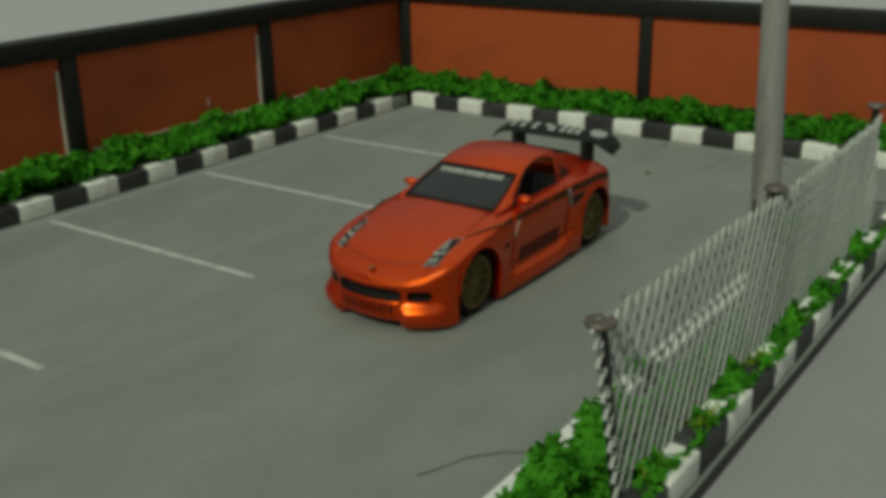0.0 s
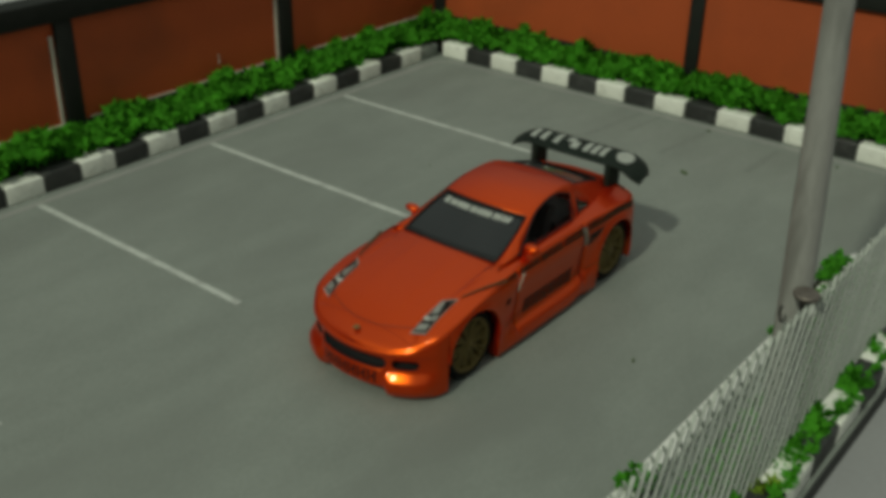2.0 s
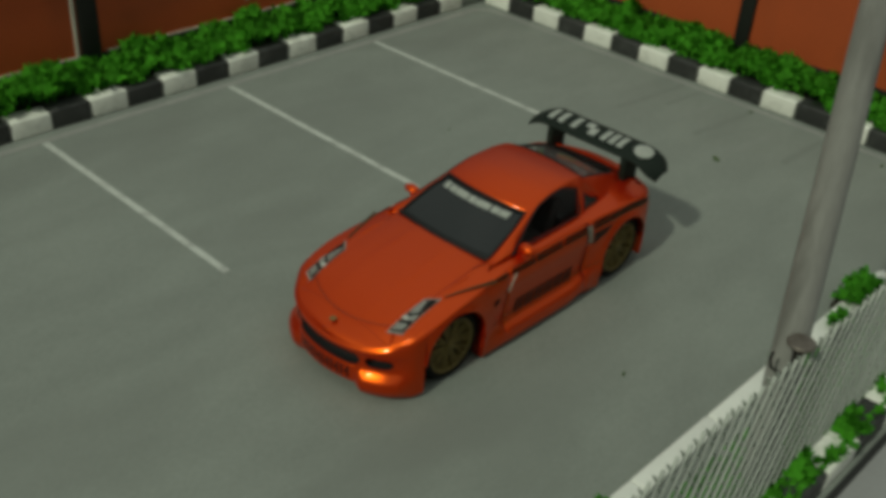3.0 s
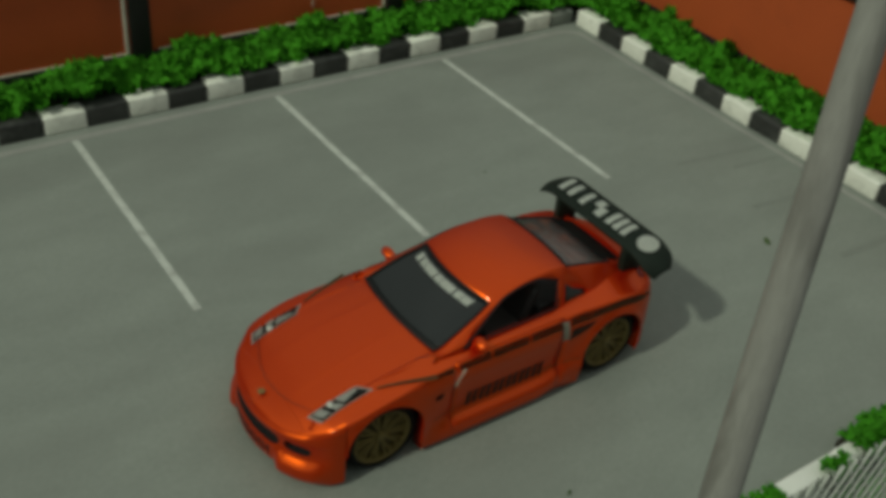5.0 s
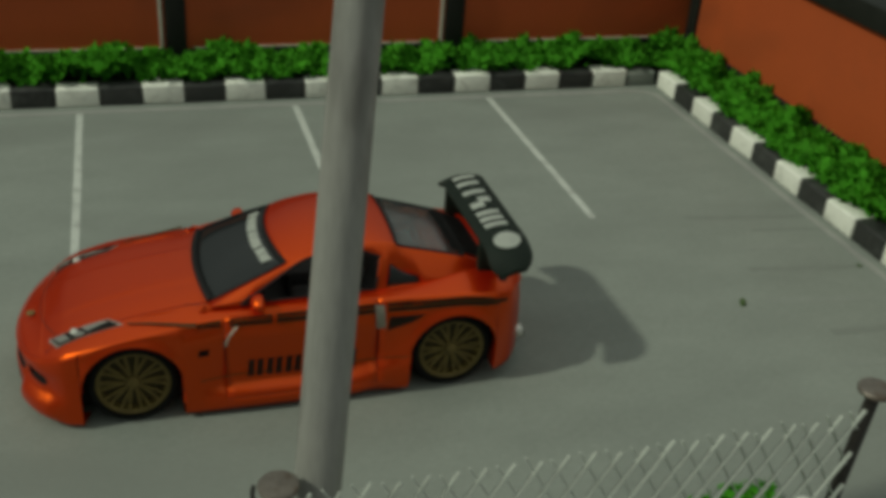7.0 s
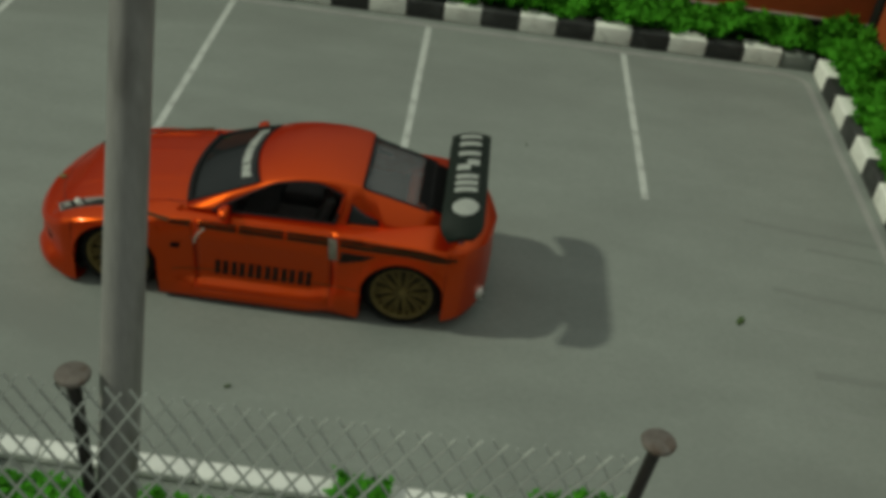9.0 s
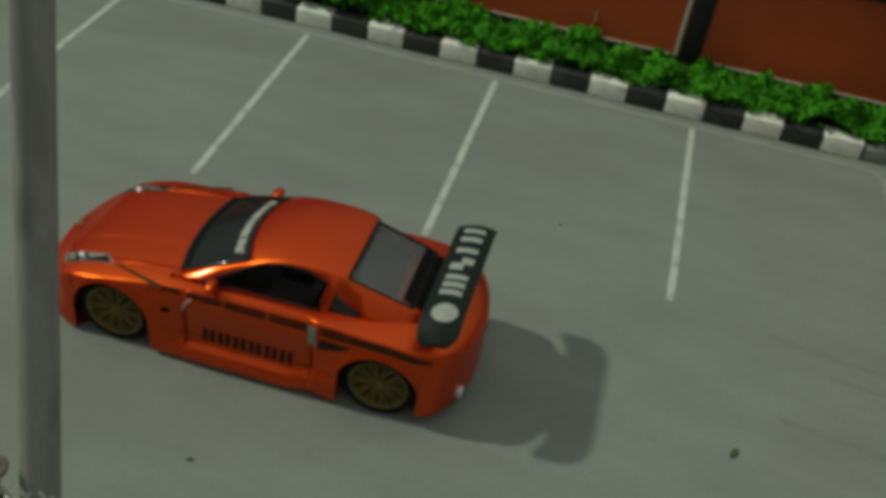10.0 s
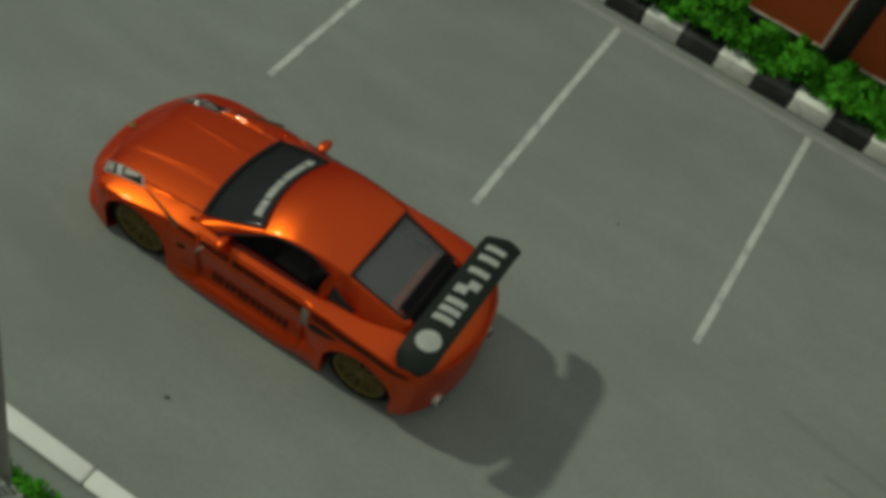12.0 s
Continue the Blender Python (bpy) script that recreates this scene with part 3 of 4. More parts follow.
def section(y):
    """Half the body's outline at y: (x, y, z) from the sill up and in to the middle."""
    w, zs, zt, zb = curve(y, HALF), curve(y, SHOULDER), curve(y, CREST), curve(y, UNDER)
    # between the wheels the doors are drawn in above a flared skirt, which kicks up before the rear wheel
    tuck = min(ease((y + 12.85) / 0.8), ease((-9.55 - y) / 0.8))
    kick = 0.16 * ease((y + 10.6) / 0.7)
    for yw in WHEELS:
        d = abs(y - yw)
        if d < ARCH_R:
            zb = max(zb, WHEEL_Z + math.sqrt(ARCH_R ** 2 - d * d))
    ahead = max(0.0, min(1.0, (-14.35 - y) / 0.6))
    behind = max(0.0, min(1.0, (y + 8.2) / 0.6))
    out = [(max(w - 0.22, 0.0), y, zb)]
    for i in range(N_SIDE):
        t = i / (N_SIDE - 1)
        z = zb + (zs - zb) * t
        p = curve(z, FLANK)
        p += (curve(z - kick * max(0.0, min(1.0, (1.1 - z) / 0.5)), SKIRT) - p) * tuck
        for yw in WHEELS:
            r = math.hypot(y - yw, z - WHEEL_Z)
            p += 0.026 * math.exp(-((r - ARCH_R) / 0.09) ** 2) * max(0.0, min(1.0, (zs - z) / 0.15))
        if t > 0.8:
            p -= 0.03 * ((t - 0.8) / 0.2) ** 2
        shift = curve(z, FASCIA) * ahead - 0.1 * max(0, (z - 0.75)) ** 1.5 * behind
        out.append((w * p, y + shift, z))
    xs, _, zs = out[-1]
    for i in range(1, N_TOP + 1):
        x = xs * (1 - i / N_TOP)
        f = x / xs if xs > 1e-6 else 0
        z = zs + (zt - zs) * (1 - f ** 2.9)
        if y < -12.3:
            z += 0.008 * max(0.0, min(1.0, (0.5 - x) / 0.05)) * max(0.0, min(1.0, (y + 14.8) / 0.5)) * min(1.0, max(0.0, (-12.3 - y) / 0.3))
        shift = curve(z, FASCIA) * ahead
        out.append((x, y + shift, z))
    return out


def ticks(*marks):
    """Stations between marks given as (end, count) pairs after a start."""
    start, rest = marks[0], marks[1:]
    out = [start]
    for end, n in rest:
        out += [start + (end - start) * (i + 1) / n for i in range(n)]
        start = end
    return out


def arch_ticks(yw, n=18):
    return [yw - ARCH_R * math.cos(math.pi * i / n) for i in range(n + 1)]


STATIONS = (ticks(-15.04, (-15.035, 1), (-15.02, 2), (-14.97, 3), (-14.87, 4), (-14.72, 4), (-14.3, 6)) + arch_ticks(WHEELS[0])
            + ticks(WHEELS[0] + ARCH_R + 0.001, (-12.25, 8), (-10.1, 16), (WHEELS[1] - ARCH_R - 0.001, 4)) + arch_ticks(WHEELS[1])
            + ticks(WHEELS[1] + ARCH_R + 0.001, (-8.05, 4), (-7.88, 4), (-7.74, 4), (-7.65, 4), (-7.6, 3), (-7.58, 2)))
STATIONS = sorted(set(round(s, 5) for s in STATIONS))
SECTIONS = [section(y) for y in STATIONS]


def side_x(y, z):
    """How far out the flank lies at y and z."""
    best, s = 0.0, section(y)
    for (xa, _, za), (xb, _, zb) in zip(s[1:], s[2:]):
        if min(za, zb) - 1e-6 <= z <= max(za, zb) + 1e-6 and abs(zb - za) > 1e-9:
            best = max(best, xa + (xb - xa) * (z - za) / (zb - za))
    return best or s[1][0]


def top_z(x, y):
    """How high the upper side lies at x (from the middle) and y."""
    s = section(y)
    for (xa, _, za), (xb, _, zb) in zip(s[N_SIDE:], s[N_SIDE + 1:]):
        if xb <= abs(x) <= xa:
            return za + (zb - za) * (xa - abs(x)) / max(xa - xb, 1e-9)
    return s[N_SIDE][2]


def on_top(x, y):
    z = top_z(x, y)
    n = Vector((-(top_z(x + 0.03, y) - top_z(x - 0.03, y)) / 0.06, -(top_z(x, y + 0.03) - top_z(x, y - 0.03)) / 0.06, 1)).normalized()
    return Vector((CX + x, y, z)), n


car = thing("toy_car", (CX, -11.3, 0), "glossy orange die-cast sports coupe with black rear wing", "toy car")


def sheet(name, grid, keep, mat, parent, label="", thick=0.0, lift=0.0):
    """The faces of a grid of points for which keep(i, j) holds, as one smooth part that shares the grid's normals."""
    ni, nj = len(grid), len(grid[0])
    key = id(grid)
    if key not in NORMALS:
        nrm = [[Vector((0, 0, 0)) for _ in range(nj)] for _ in range(ni)]
        for i in range(ni - 1):
            for j in range(nj - 1):
                n = (grid[i][j + 1] - grid[i + 1][j]).cross(grid[i + 1][j + 1] - grid[i][j])
                for a, b in ((i, j), (i + 1, j), (i, j + 1), (i + 1, j + 1)):
                    nrm[a][b] += n
        NORMALS[key] = [[n.normalized() for n in row] for row in nrm]
    nrm = NORMALS[key]
    at, verts, norms, faces = {}, [], [], []
    for i in range(ni - 1):
        for j in range(nj - 1):
            if keep(i, j):
                f = []
                for a, b in ((i, j), (i, j + 1), (i + 1, j + 1), (i + 1, j)):
                    if (a, b) not in at:
                        at[(a, b)] = len(verts)
                        verts.append((grid[a][b] + nrm[a][b] * lift - Vector((CX, -11.3, 0))) * CM)
                        norms.append(nrm[a][b])
                    f.append(at[(a, b)])
                faces.append(f)
    me = bpy.data.meshes.new(name)
    me.from_pydata(verts, [], faces)
    me.materials.append(mat)
    me.shade_smooth()
    me.normals_split_custom_set_from_vertices(norms)
    ob = new(name, me)
    ob.parent = parent
    if thick:
        m = ob.modifiers.new("thickness", "SOLIDIFY")
        m.thickness, m.offset = thick * CM, -1
    return tagged(ob, label)


NORMALS = {}
BODY = [[Vector((CX - x, y, z)) for x, y, z in s] + [Vector((CX + x, y, z)) for x, y, z in reversed(s[:-1])] for s in SECTIONS]
NJ = len(BODY[0])


def row(j):
    """The row's number counted from the sill on either flank."""
    return j if j < NJ // 2 else NJ - 2 - j


def zone(i, j):
    y, r = (STATIONS[i] + STATIONS[i + 1]) / 2, row(j)
    x = abs(BODY[i][j].x + BODY[i][j + 1].x - 2 * CX) / 2
    if r > N_SIDE and -12.15 < y < -8.95 and x < curve(y, ((-12.15, 1.1), (-10.0, 1.08), (-9.3, 1.0), (-8.95, 0.92))):
        return "open"
    if r <= N_SIDE and -12.25 < y < -10.1 and r > 4:
        return "door_r" if j < NJ // 2 else "door_l"
    if r > N_SIDE and -14.72 < y < -12.3 and x < 1.0:
        return "hood"
    if y < WHEELS[0] - ARCH_R and r < N_SIDE:
        return "nose"
    if y > -8.3 and r <= N_SIDE:
        return "bumper_rear"
    return "body"


for name, wanted in (("body_shell", "body"), ("hood", "hood"), ("door", "door_l"), ("door", "door_r"),
                     ("rear_bumper", "bumper_rear")):
    sheet(name, BODY, lambda i, j, w=wanted: zone(i, j) == w, PAINT, car, thick=0.0 if wanted == "hood" else 0.03)

# the front bumper: a skin hung from the rim of the nose, with a slot, two ducts, a flat middle and a swollen lobe at each corner
RIM = [BODY[i][N_SIDE] for i in range(len(STATIONS)) if STATIONS[i] <= WHEELS[0] - ARCH_R + 1e-6]
RIM = RIM[::-1] + [Vector((2 * CX - p.x, p.y, p.z)) for p in RIM[1:]]
MIDDLE = ((0.1, -0.06), (0.2, 0.0), (0.27, 0.06), (0.55, 0.065), (0.59, 0.04), (0.8, 0.03), (0.9, 0.045), (1.0, 0.03), (1.4, 0.0))
LOBE = ((0.04, -0.06), (0.09, 0.04), (0.17, 0.11), (0.28, 0.15), (0.38, 0.14), (0.47, 0.08), (0.54, 0.02), (0.6, 0.0), (0.8, 0.02), (0.88, 0.05), (0.97, 0.045), (1.1, 0.02), (1.4, 0.0))
# the slot and the ducts: from, to, the half height and the height of their middle
MOUTHS = ((-1.16, -0.77, 0.092, 0.69), (-0.7, 0.7, 0.11, 0.695), (0.77, 1.16, 0.092, 0.69))


def along_rim(f):
    """The rim's point and outward direction at the share f of its length."""
    k = 0
    want = f * RIM_AT[-1]
    while k < len(RIM) - 2 and RIM_AT[k + 1] < want:
        k += 1
    g = (want - RIM_AT[k]) / max(RIM_AT[k + 1] - RIM_AT[k], 1e-9)
    p = RIM[k].lerp(RIM[k + 1], g)
    d = RIM[min(k + 3, len(RIM) - 1)] - RIM[max(k - 2, 0)]
    return p, Vector((d.y, -d.x, 0)).normalized()


RIM_AT = [0.0]
for p, q in zip(RIM, RIM[1:]):
    RIM_AT.append(RIM_AT[-1] + (q - p).length)


def mouth(x):
    """The lower and upper edge of the opening at x from the middle; outside the openings they all but meet."""
    for a, b, half, mid in MOUTHS:
        if a < x < b:
            u = abs((x - a) / (b - a) * 2 - 1)
            h = half * (1 - u ** (5 if b - a < 1 else 14)) ** 0.5 + 0.004
            return mid - h, mid + h
    return 0.686, 0.694


def swell(x, z, top):
    """How far the bumper stands out of the rim's outline."""
    lobe = ease((abs(x) - 0.62) / 0.14)
    d = curve(z, MIDDLE) * (1 - lobe) + curve(z, LOBE) * lobe
    back = ease((abs(x) - 1.18) / 0.2)
    d += (1.43 * (curve(z, FLANK) - 0.965) - d) * back
    return d * ease((top - z) / 0.05)


def rim_share(x):
    """The share of the rim's length at which it lies x from the middle."""
    lo, hi = 0.0, 1.0
    for _ in range(30):
        mid = (lo + hi) / 2
        if along_rim(mid)[0].x - CX < x:
            lo = mid
        else:
            hi = mid
    return lo


def bumper_point(f, band, t, deep=0.0):
    """A point of the bumper: band 0 lies above the openings, 1 across them, 2 below; t runs down each band."""
    p, n = along_rim(f)
    x = p.x - CX
    low = 0.2 - 0.15 * ease((abs(x) - 0.6) / 0.14) + 0.04 * ease((abs(x) - 1.2) / 0.2)
    bottom, top = mouth(x)
    a, b = ((p.z, top), (top, bottom), (bottom, low))[band]
    z = a + (b - a) * t
    q = p + n * (swell(x, z, p.z) - deep)
    return Vector((q.x, q.y, z))


marks_ = [0.0] + [rim_share(x) for m in MOUTHS for x in m[:2]] + [1.0]
SHARES = ticks(marks_[0], *[(m, n) for m, n in zip(marks_[1:], (24, 16, 4, 40, 4, 16, 24))])
ROWS = [(0, k / 12) for k in range(12)] + [(1, k / 6) for k in range(6)] + [(2, k / 24) for k in range(25)]
NOSE = [[bumper_point(f, *r) for r in ROWS] + [bumper_point(f, 2, 1.0, 0.3)] for f in SHARES]


def opening(i, j):
    """The number of the opening to which a face of the bumper belongs, or -1."""
    if ROWS[min(j, len(ROWS) - 1)][0] != 1:
        return -1
    x = along_rim((SHARES[i] + SHARES[i + 1]) / 2)[0].x - CX
    return next((k for k, m in enumerate(MOUTHS) if m[0] < x < m[1]), -1)


sheet("front_bumper", NOSE, lambda i, j: opening(i, j) < 0, PAINT, car, "orange front bumper with swollen corners")
for k, name in enumerate(("duct", "grille", "duct")):
    cols = [f for f in SHARES if MOUTHS[k][0] - 1e-4 <= along_rim(f)[0].x - CX <= MOUTHS[k][1] + 1e-4]
    # the walls of the opening run in to its black back
    well = [[bumper_point(f, 1, 0.0)] + [bumper_point(f, 1, t / 4, 0.14) for t in range(5)] + [bumper_point(f, 1, 1.0)] for f in cols]
    sheet(name, well, lambda i, j: True, TRIM, car, "black grille slot" if k == 1 else "black bumper duct")


def on_nose(x, z):
    """The bumper's surface at x from the middle and the height z."""
    p, n = along_rim(rim_share(x))
    q = p + n * swell(x, z, p.z)
    return Vector((CX + x, q.y, z)), n


# the cabin
C_EDGE = ((-12.62, 1.06), (-12.52, 1.1), (-11.9, 1.04), (-11.5, 0.95), (-11.0, 0.9), (-10.0, 0.86), (-9.6, 0.84), (-8.7, 0.8), (-8.3, 0.76))
C_BASE = ((-12.62, 1.14), (-12.2, 1.19), (-11.8, 1.21), (-11.0, 1.19), (-10.0, 1.14), (-9.3, 1.06), (-8.6, 0.94), (-8.3, 0.86))
C_TOP = ((-12.62, 1.62), (-12.52, 1.685), (-12.0, 1.93), (-11.52, 2.14), (-11.2, 2.27), (-10.8, 2.35), (-10.4, 2.36), (-10.0, 2.305), (-9.72, 2.24), (-9.2, 2.085),
         (-8.7, 1.9), (-8.45, 1.79), (-8.3, 1.7))
C_CROWN = ((-12.62, 0.04), (-12.0, 0.05), (-11.5, 0.075), (-10.8, 0.1), (-9.72, 0.07), (-8.7, 0.04), (-8.3, 0.03))
C_LEAN = ((-12.62, 0.14), (-12.0, 0.18), (-11.5, 0.2), (-11.0, 0.17), (-10.4, 0.12), (-10.1, 0.15), (-9.9, 0.1), (-9.5, -0.16), (-9.2, -0.12), (-8.7, 0.0))
C_FOOT = ((-12.62, 0.0), (-11.9, -0.18), (-11.52, -0.3), (-11.2, -0.4), (-10.6, -0.18), (-10.1, 0.0), (-8.3, 0.0))
C_STATIONS = ticks(-12.62, (-12.52, 1), (-11.52, 10), (-11.2, 4), (-10.12, 10), (-9.95, 2), (-9.72, 3), (-9.5, 3), (-8.7, 8), (-8.3, 4))
C_SIDE, C_ROOF = (0.0, 0.07, 0.26, 0.45, 0.63, 0.8, 0.93, 1.0), 14


def window_top(y):
    """The share of the flank's height at which the side windows end, arched over the door and falling to the quarter window."""
    u = (y + 11.82) / 1.7
    door = 0.3 + 0.63 * (1 - max(0.0, 1 - max(u, 0.0) / 0.38) ** 2.0) - 0.17 * ease((u - 0.7) / 0.3) ** 1.5
    return door if y < -10.05 else 0.62 - 0.3 * max(0.0, y + 9.95) / 0.53


def cabin_section(y):
    we, wb, zt = curve(y, C_EDGE), curve(y, C_BASE), curve(y, C_TOP)
    ze, lean, foot = zt - curve(y, C_CROWN), curve(y, C_LEAN), curve(y, C_FOOT)
    zb = min(1.63, ze - 0.07)
    half = []
    top_ = window_top(y)
    for k, t in enumerate(C_SIDE):
        if 1 < k < 7:
            t = 0.07 + (top_ - 0.07) * (k - 1) / 5
        x = wb + (we - wb) * t + 0.04 * math.sin(math.pi * t)
        half.append(Vector((CX - x, y + foot * (1 - t) + lean * t, zb + (ze - zb) * t)))
    for k in range(1, C_ROOF + 1):
        f = 1 - k / C_ROOF
        half.append(Vector((CX - we * f, y + lean * f * f, zt - (zt - ze) * f ** 2.2)))
    other = [Vector((2 * CX - p.x, p.y, p.z)) for p in reversed(half[:-1])]
    return half + other


SHELL = [cabin_section(y) for y in C_STATIONS]
CJ = len(SHELL[0])


def cabin_zone(i, j):
    y = (C_STATIONS[i] + C_STATIONS[i + 1]) / 2
    r = j if j < CJ // 2 else CJ - 2 - j
    n = len(C_SIDE) - 1
    left = j >= CJ // 2
    if 1 <= r <= 5:
        if -11.82 < y < -10.12:
            return "side_l" if left else "side_r"
        if -9.95 < y < -9.42:
            return "quarter_l" if left else "quarter_r"
    if r >= n + 1:
        if -12.52 < y < -11.52:
            return "windscreen"
        if -9.72 < y < -8.7 and r >= n + 1:
            return "rear"
    return "shell"


sheet("roof", SHELL, lambda i, j: cabin_zone(i, j) == "shell", PAINT, car, "orange roof and pillars", thick=0.045)
for name, wanted in (("windscreen", "windscreen"), ("rear_window", "rear"), ("quarter_window", "quarter_l"), ("quarter_window", "quarter_r")):
    sheet(name, SHELL, lambda i, j, w=wanted: cabin_zone(i, j) == w, REAR_GLASS if wanted == "rear" else GLASS, car, "smoked dark glass", thick=0.02, lift=-0.012)


def ribbon(points, width_dir, half, lift_dir, lift):
    """A thin flat strip along points."""
    bm = bmesh.new()
    rows_ = []
    for k, p in enumerate(points):
        w = width_dir[k] if isinstance(width_dir, list) else Vector(width_dir)
        n = lift_dir[k] if isinstance(lift_dir, list) else Vector(lift_dir)
        h = half[k] if isinstance(half, list) else half
        rows_.append([bm.verts.new(Vector(p) + w * s * h + n * lift) for s in (-1, 1)])
    for (a, b), (c, d) in zip(rows_, rows_[1:]):
        bm.faces.new((a, b, d, c))
    bmesh.ops.solidify(bm, geom=bm.faces[:], thickness=0.012)
    bmesh.ops.recalc_face_normals(bm, faces=bm.faces[:])
    return bm


def index_of(y):
    return min(range(len(C_STATIONS)), key=lambda i: abs(C_STATIONS[i] - y))


# dark seals round the screens
JR = len(C_SIDE)
for y, name in ((-12.52, "windscreen_seal"), (-11.52, "windscreen_seal"), (-9.72, "rear_seal"), (-8.7, "rear_seal")):
    i = index_of(y)
    part(name, tube([SHELL[i][j] for j in range(JR, CJ - JR)], 0.028 if y > -12 else 0.05, 6), TRIM, car, "black rubber seal", True)
for y0, y1, name in ((-12.52, -11.52, "windscreen_seal"), (-9.72, -8.7, "rear_seal")):
    for j in (JR, CJ - 1 - JR):
        part(name, tube([SHELL[i][j] for i in range(index_of(y0), index_of(y1) + 1)], 0.022, 6), TRIM, car, "black rubber seal", True)
for left in (0, 1):
    j0, j1 = (1, 6) if not left else (CJ - 2, CJ - 7)
    a, b = index_of(-11.82), index_of(-10.12)
    loop = ([SHELL[i][j0] for i in range(a, b + 1)] + [SHELL[b][j] for j in (range(j0, j1 + 1) if not left else range(j0, j1 - 1, -1))]
            + [SHELL[i][j1] for i in range(b, a - 1, -1)] + [SHELL[a][j] for j in (range(j1, j0 - 1, -1) if not left else range(j1, j0 + 1))])
    pillar = [SHELL[b][j] + Vector((0.012 if left else -0.012, 0.01, 0)) for j in (range(3, 7) if not left else range(CJ - 4, CJ - 8, -1))]
    part("pillar_edge", tube(pillar, 0.02, 6), PAINT, car, smooth=True)
    part("window_seal", tube(loop, 0.018, 6, caps=False), TRIM, car, "black window seal", True)
# a flat black strip stands for the shade in the well below the rear window
i = index_of(-8.7)
part("recess_shade", ribbon([SHELL[i + 1][j] for j in range(JR + 1, CJ - JR - 1)], (0, 1, -0.42), 0.28, (0, 0.3, 1), 0.02), TRIM, car, "flat black strip standing for the shaded recess under the rear window")

part("boot_lip", tube([on_top(-0.82 + 0.082 * k, -8.2 - 0.1 * abs(k / 10 - 1) ** 2)[0] + Vector((0, 0, 0.015)) for k in range(21)], 0.035, 8), PAINT, car, "orange lip of the boot", True)

# cabin inside
part("floor_pan", box(CX - 1.0, CX + 1.0, -12.3, -8.8, 0.5, 0.9, 0.04), CABIN, car)
part("dashboard", box(CX - 0.92, CX + 0.92, -12.25, -11.75, 0.9, 1.66, 0.1, 3), CABIN, car)
part("parcel_shelf", box(CX - 0.8, CX + 0.8, -9.1, -8.72, 1.2, 1.72, 0.06, 3), PAINT, car, "orange shelf behind the rear window")
part("rear_floor", box(CX - 0.85, CX + 0.85, -10.2, -9.1, 1.0, 1.5, 0.05, 3), CABIN, car)
for side in (-1, 1):
    seat = part("seat", box(CX + side * 0.45 - 0.33, CX + side * 0.45 + 0.33, -11.2, -10.45, 0.9, 1.25, 0.08, 3), SEAT, car, "grey moulded seat")
    back = box(CX + side * 0.45 - 0.32, CX + side * 0.45 + 0.32, -10.55, -10.35, 1.1, 1.85, 0.08, 3)
    for v in back.verts:
        v.co.y += (v.co.z - 1.1) * 0.3
    part("seat_back", back, SEAT, seat)
ring = [(CX + 0.45 + 0.24 * math.cos(a), -11.6 + 0.08 * math.sin(a), 1.6 + 0.22 * math.sin(a)) for a in [k * math.pi / 10 for k in range(21)]]
part("steering_wheel", tube(ring, 0.03, 8, caps=False), SEAT, car, "grey steering wheel", True)
part("chassis", box(CX - 1.12, CX + 1.12, -14.6, -8.0, 0.16, 0.52, 0.08), TRIM, car, "black base plate", True)
for yw in WHEELS:
    part("wheel_well", box(CX - 1.2, CX + 1.2, yw - 0.68, yw + 0.68, 0.45, 1.28, 0.1), TRIM, car, "black wheel well")
    part("axle", tube(((CX - 1.3, yw, WHEEL_Z), (CX + 1.3, yw, WHEEL_Z)), 0.05, 10), CHROME, car, "steel axle", True)


def wheel(yw, side):
    """Tyre and spoked rim; side: +1 for the flank at greater x."""
    face = CX + side * 1.35
    hub = Vector((face, yw, WHEEL_Z))
    w = part("wheel", lathe([(0.55, side * -0.16), (0.56, side * -0.17), (0.56, side * -0.4), (0.2, side * -0.42)], hub, "x", 40), DISC, car, "dark gold wheel", True)
    part("tyre", lathe([(0.495, side * -0.02), (0.5, side * 0.018), (0.555, side * 0.024), (0.6, side * -0.01), (0.625, side * -0.06), (0.63, side * -0.2), (0.62, side * -0.36), (0.58, side * -0.41), (0.5, side * -0.41)],
                       hub, "x", 48, caps=False), TYRE, w, "black rubber tyre", True)
    rim = bmesh.new()
    merged(rim, lathe([(0.43, side * -0.12), (0.445, side * -0.01), (0.48, side * 0.012), (0.505, side * 0.0), (0.505, side * -0.1)], hub, "x", 48, caps=False))
    for k in range(10):
        a = k * 2 * math.pi / 10
        for d in (-0.13, 0.13):
            c, s_ = math.cos(a), math.sin(a)
            c2, s2 = math.cos(a + d), math.sin(a + d)
            p0 = hub + Vector((side * -0.05, 0.1 * c, 0.1 * s_))
            p1 = hub + Vector((side * -0.015, 0.46 * c2, 0.46 * s2))
            merged(rim, tube((p0, p0.lerp(p1, 0.5) + Vector((side * -0.012, 0, 0)), p1), 0.024, 6))
    part("rim", rim, GOLD, w, "dark gold multi-spoke rim", True)
    part("disc", lathe([(0.44, side * -0.22), (0.44, side * -0.12), (0.1, side * -0.1)], hub, "x", 32), DISC, w, "dark brown brake disc")
    part("hub_cap", lathe([(0.1, side * -0.06), (0.09, side * -0.02), (0.06, side * 0.0), (0.02, side * 0.004)], hub, "x", 20), GOLD, w, smooth=True)


for yw in WHEELS:
    for side in (-1, 1):
        wheel(yw, side)


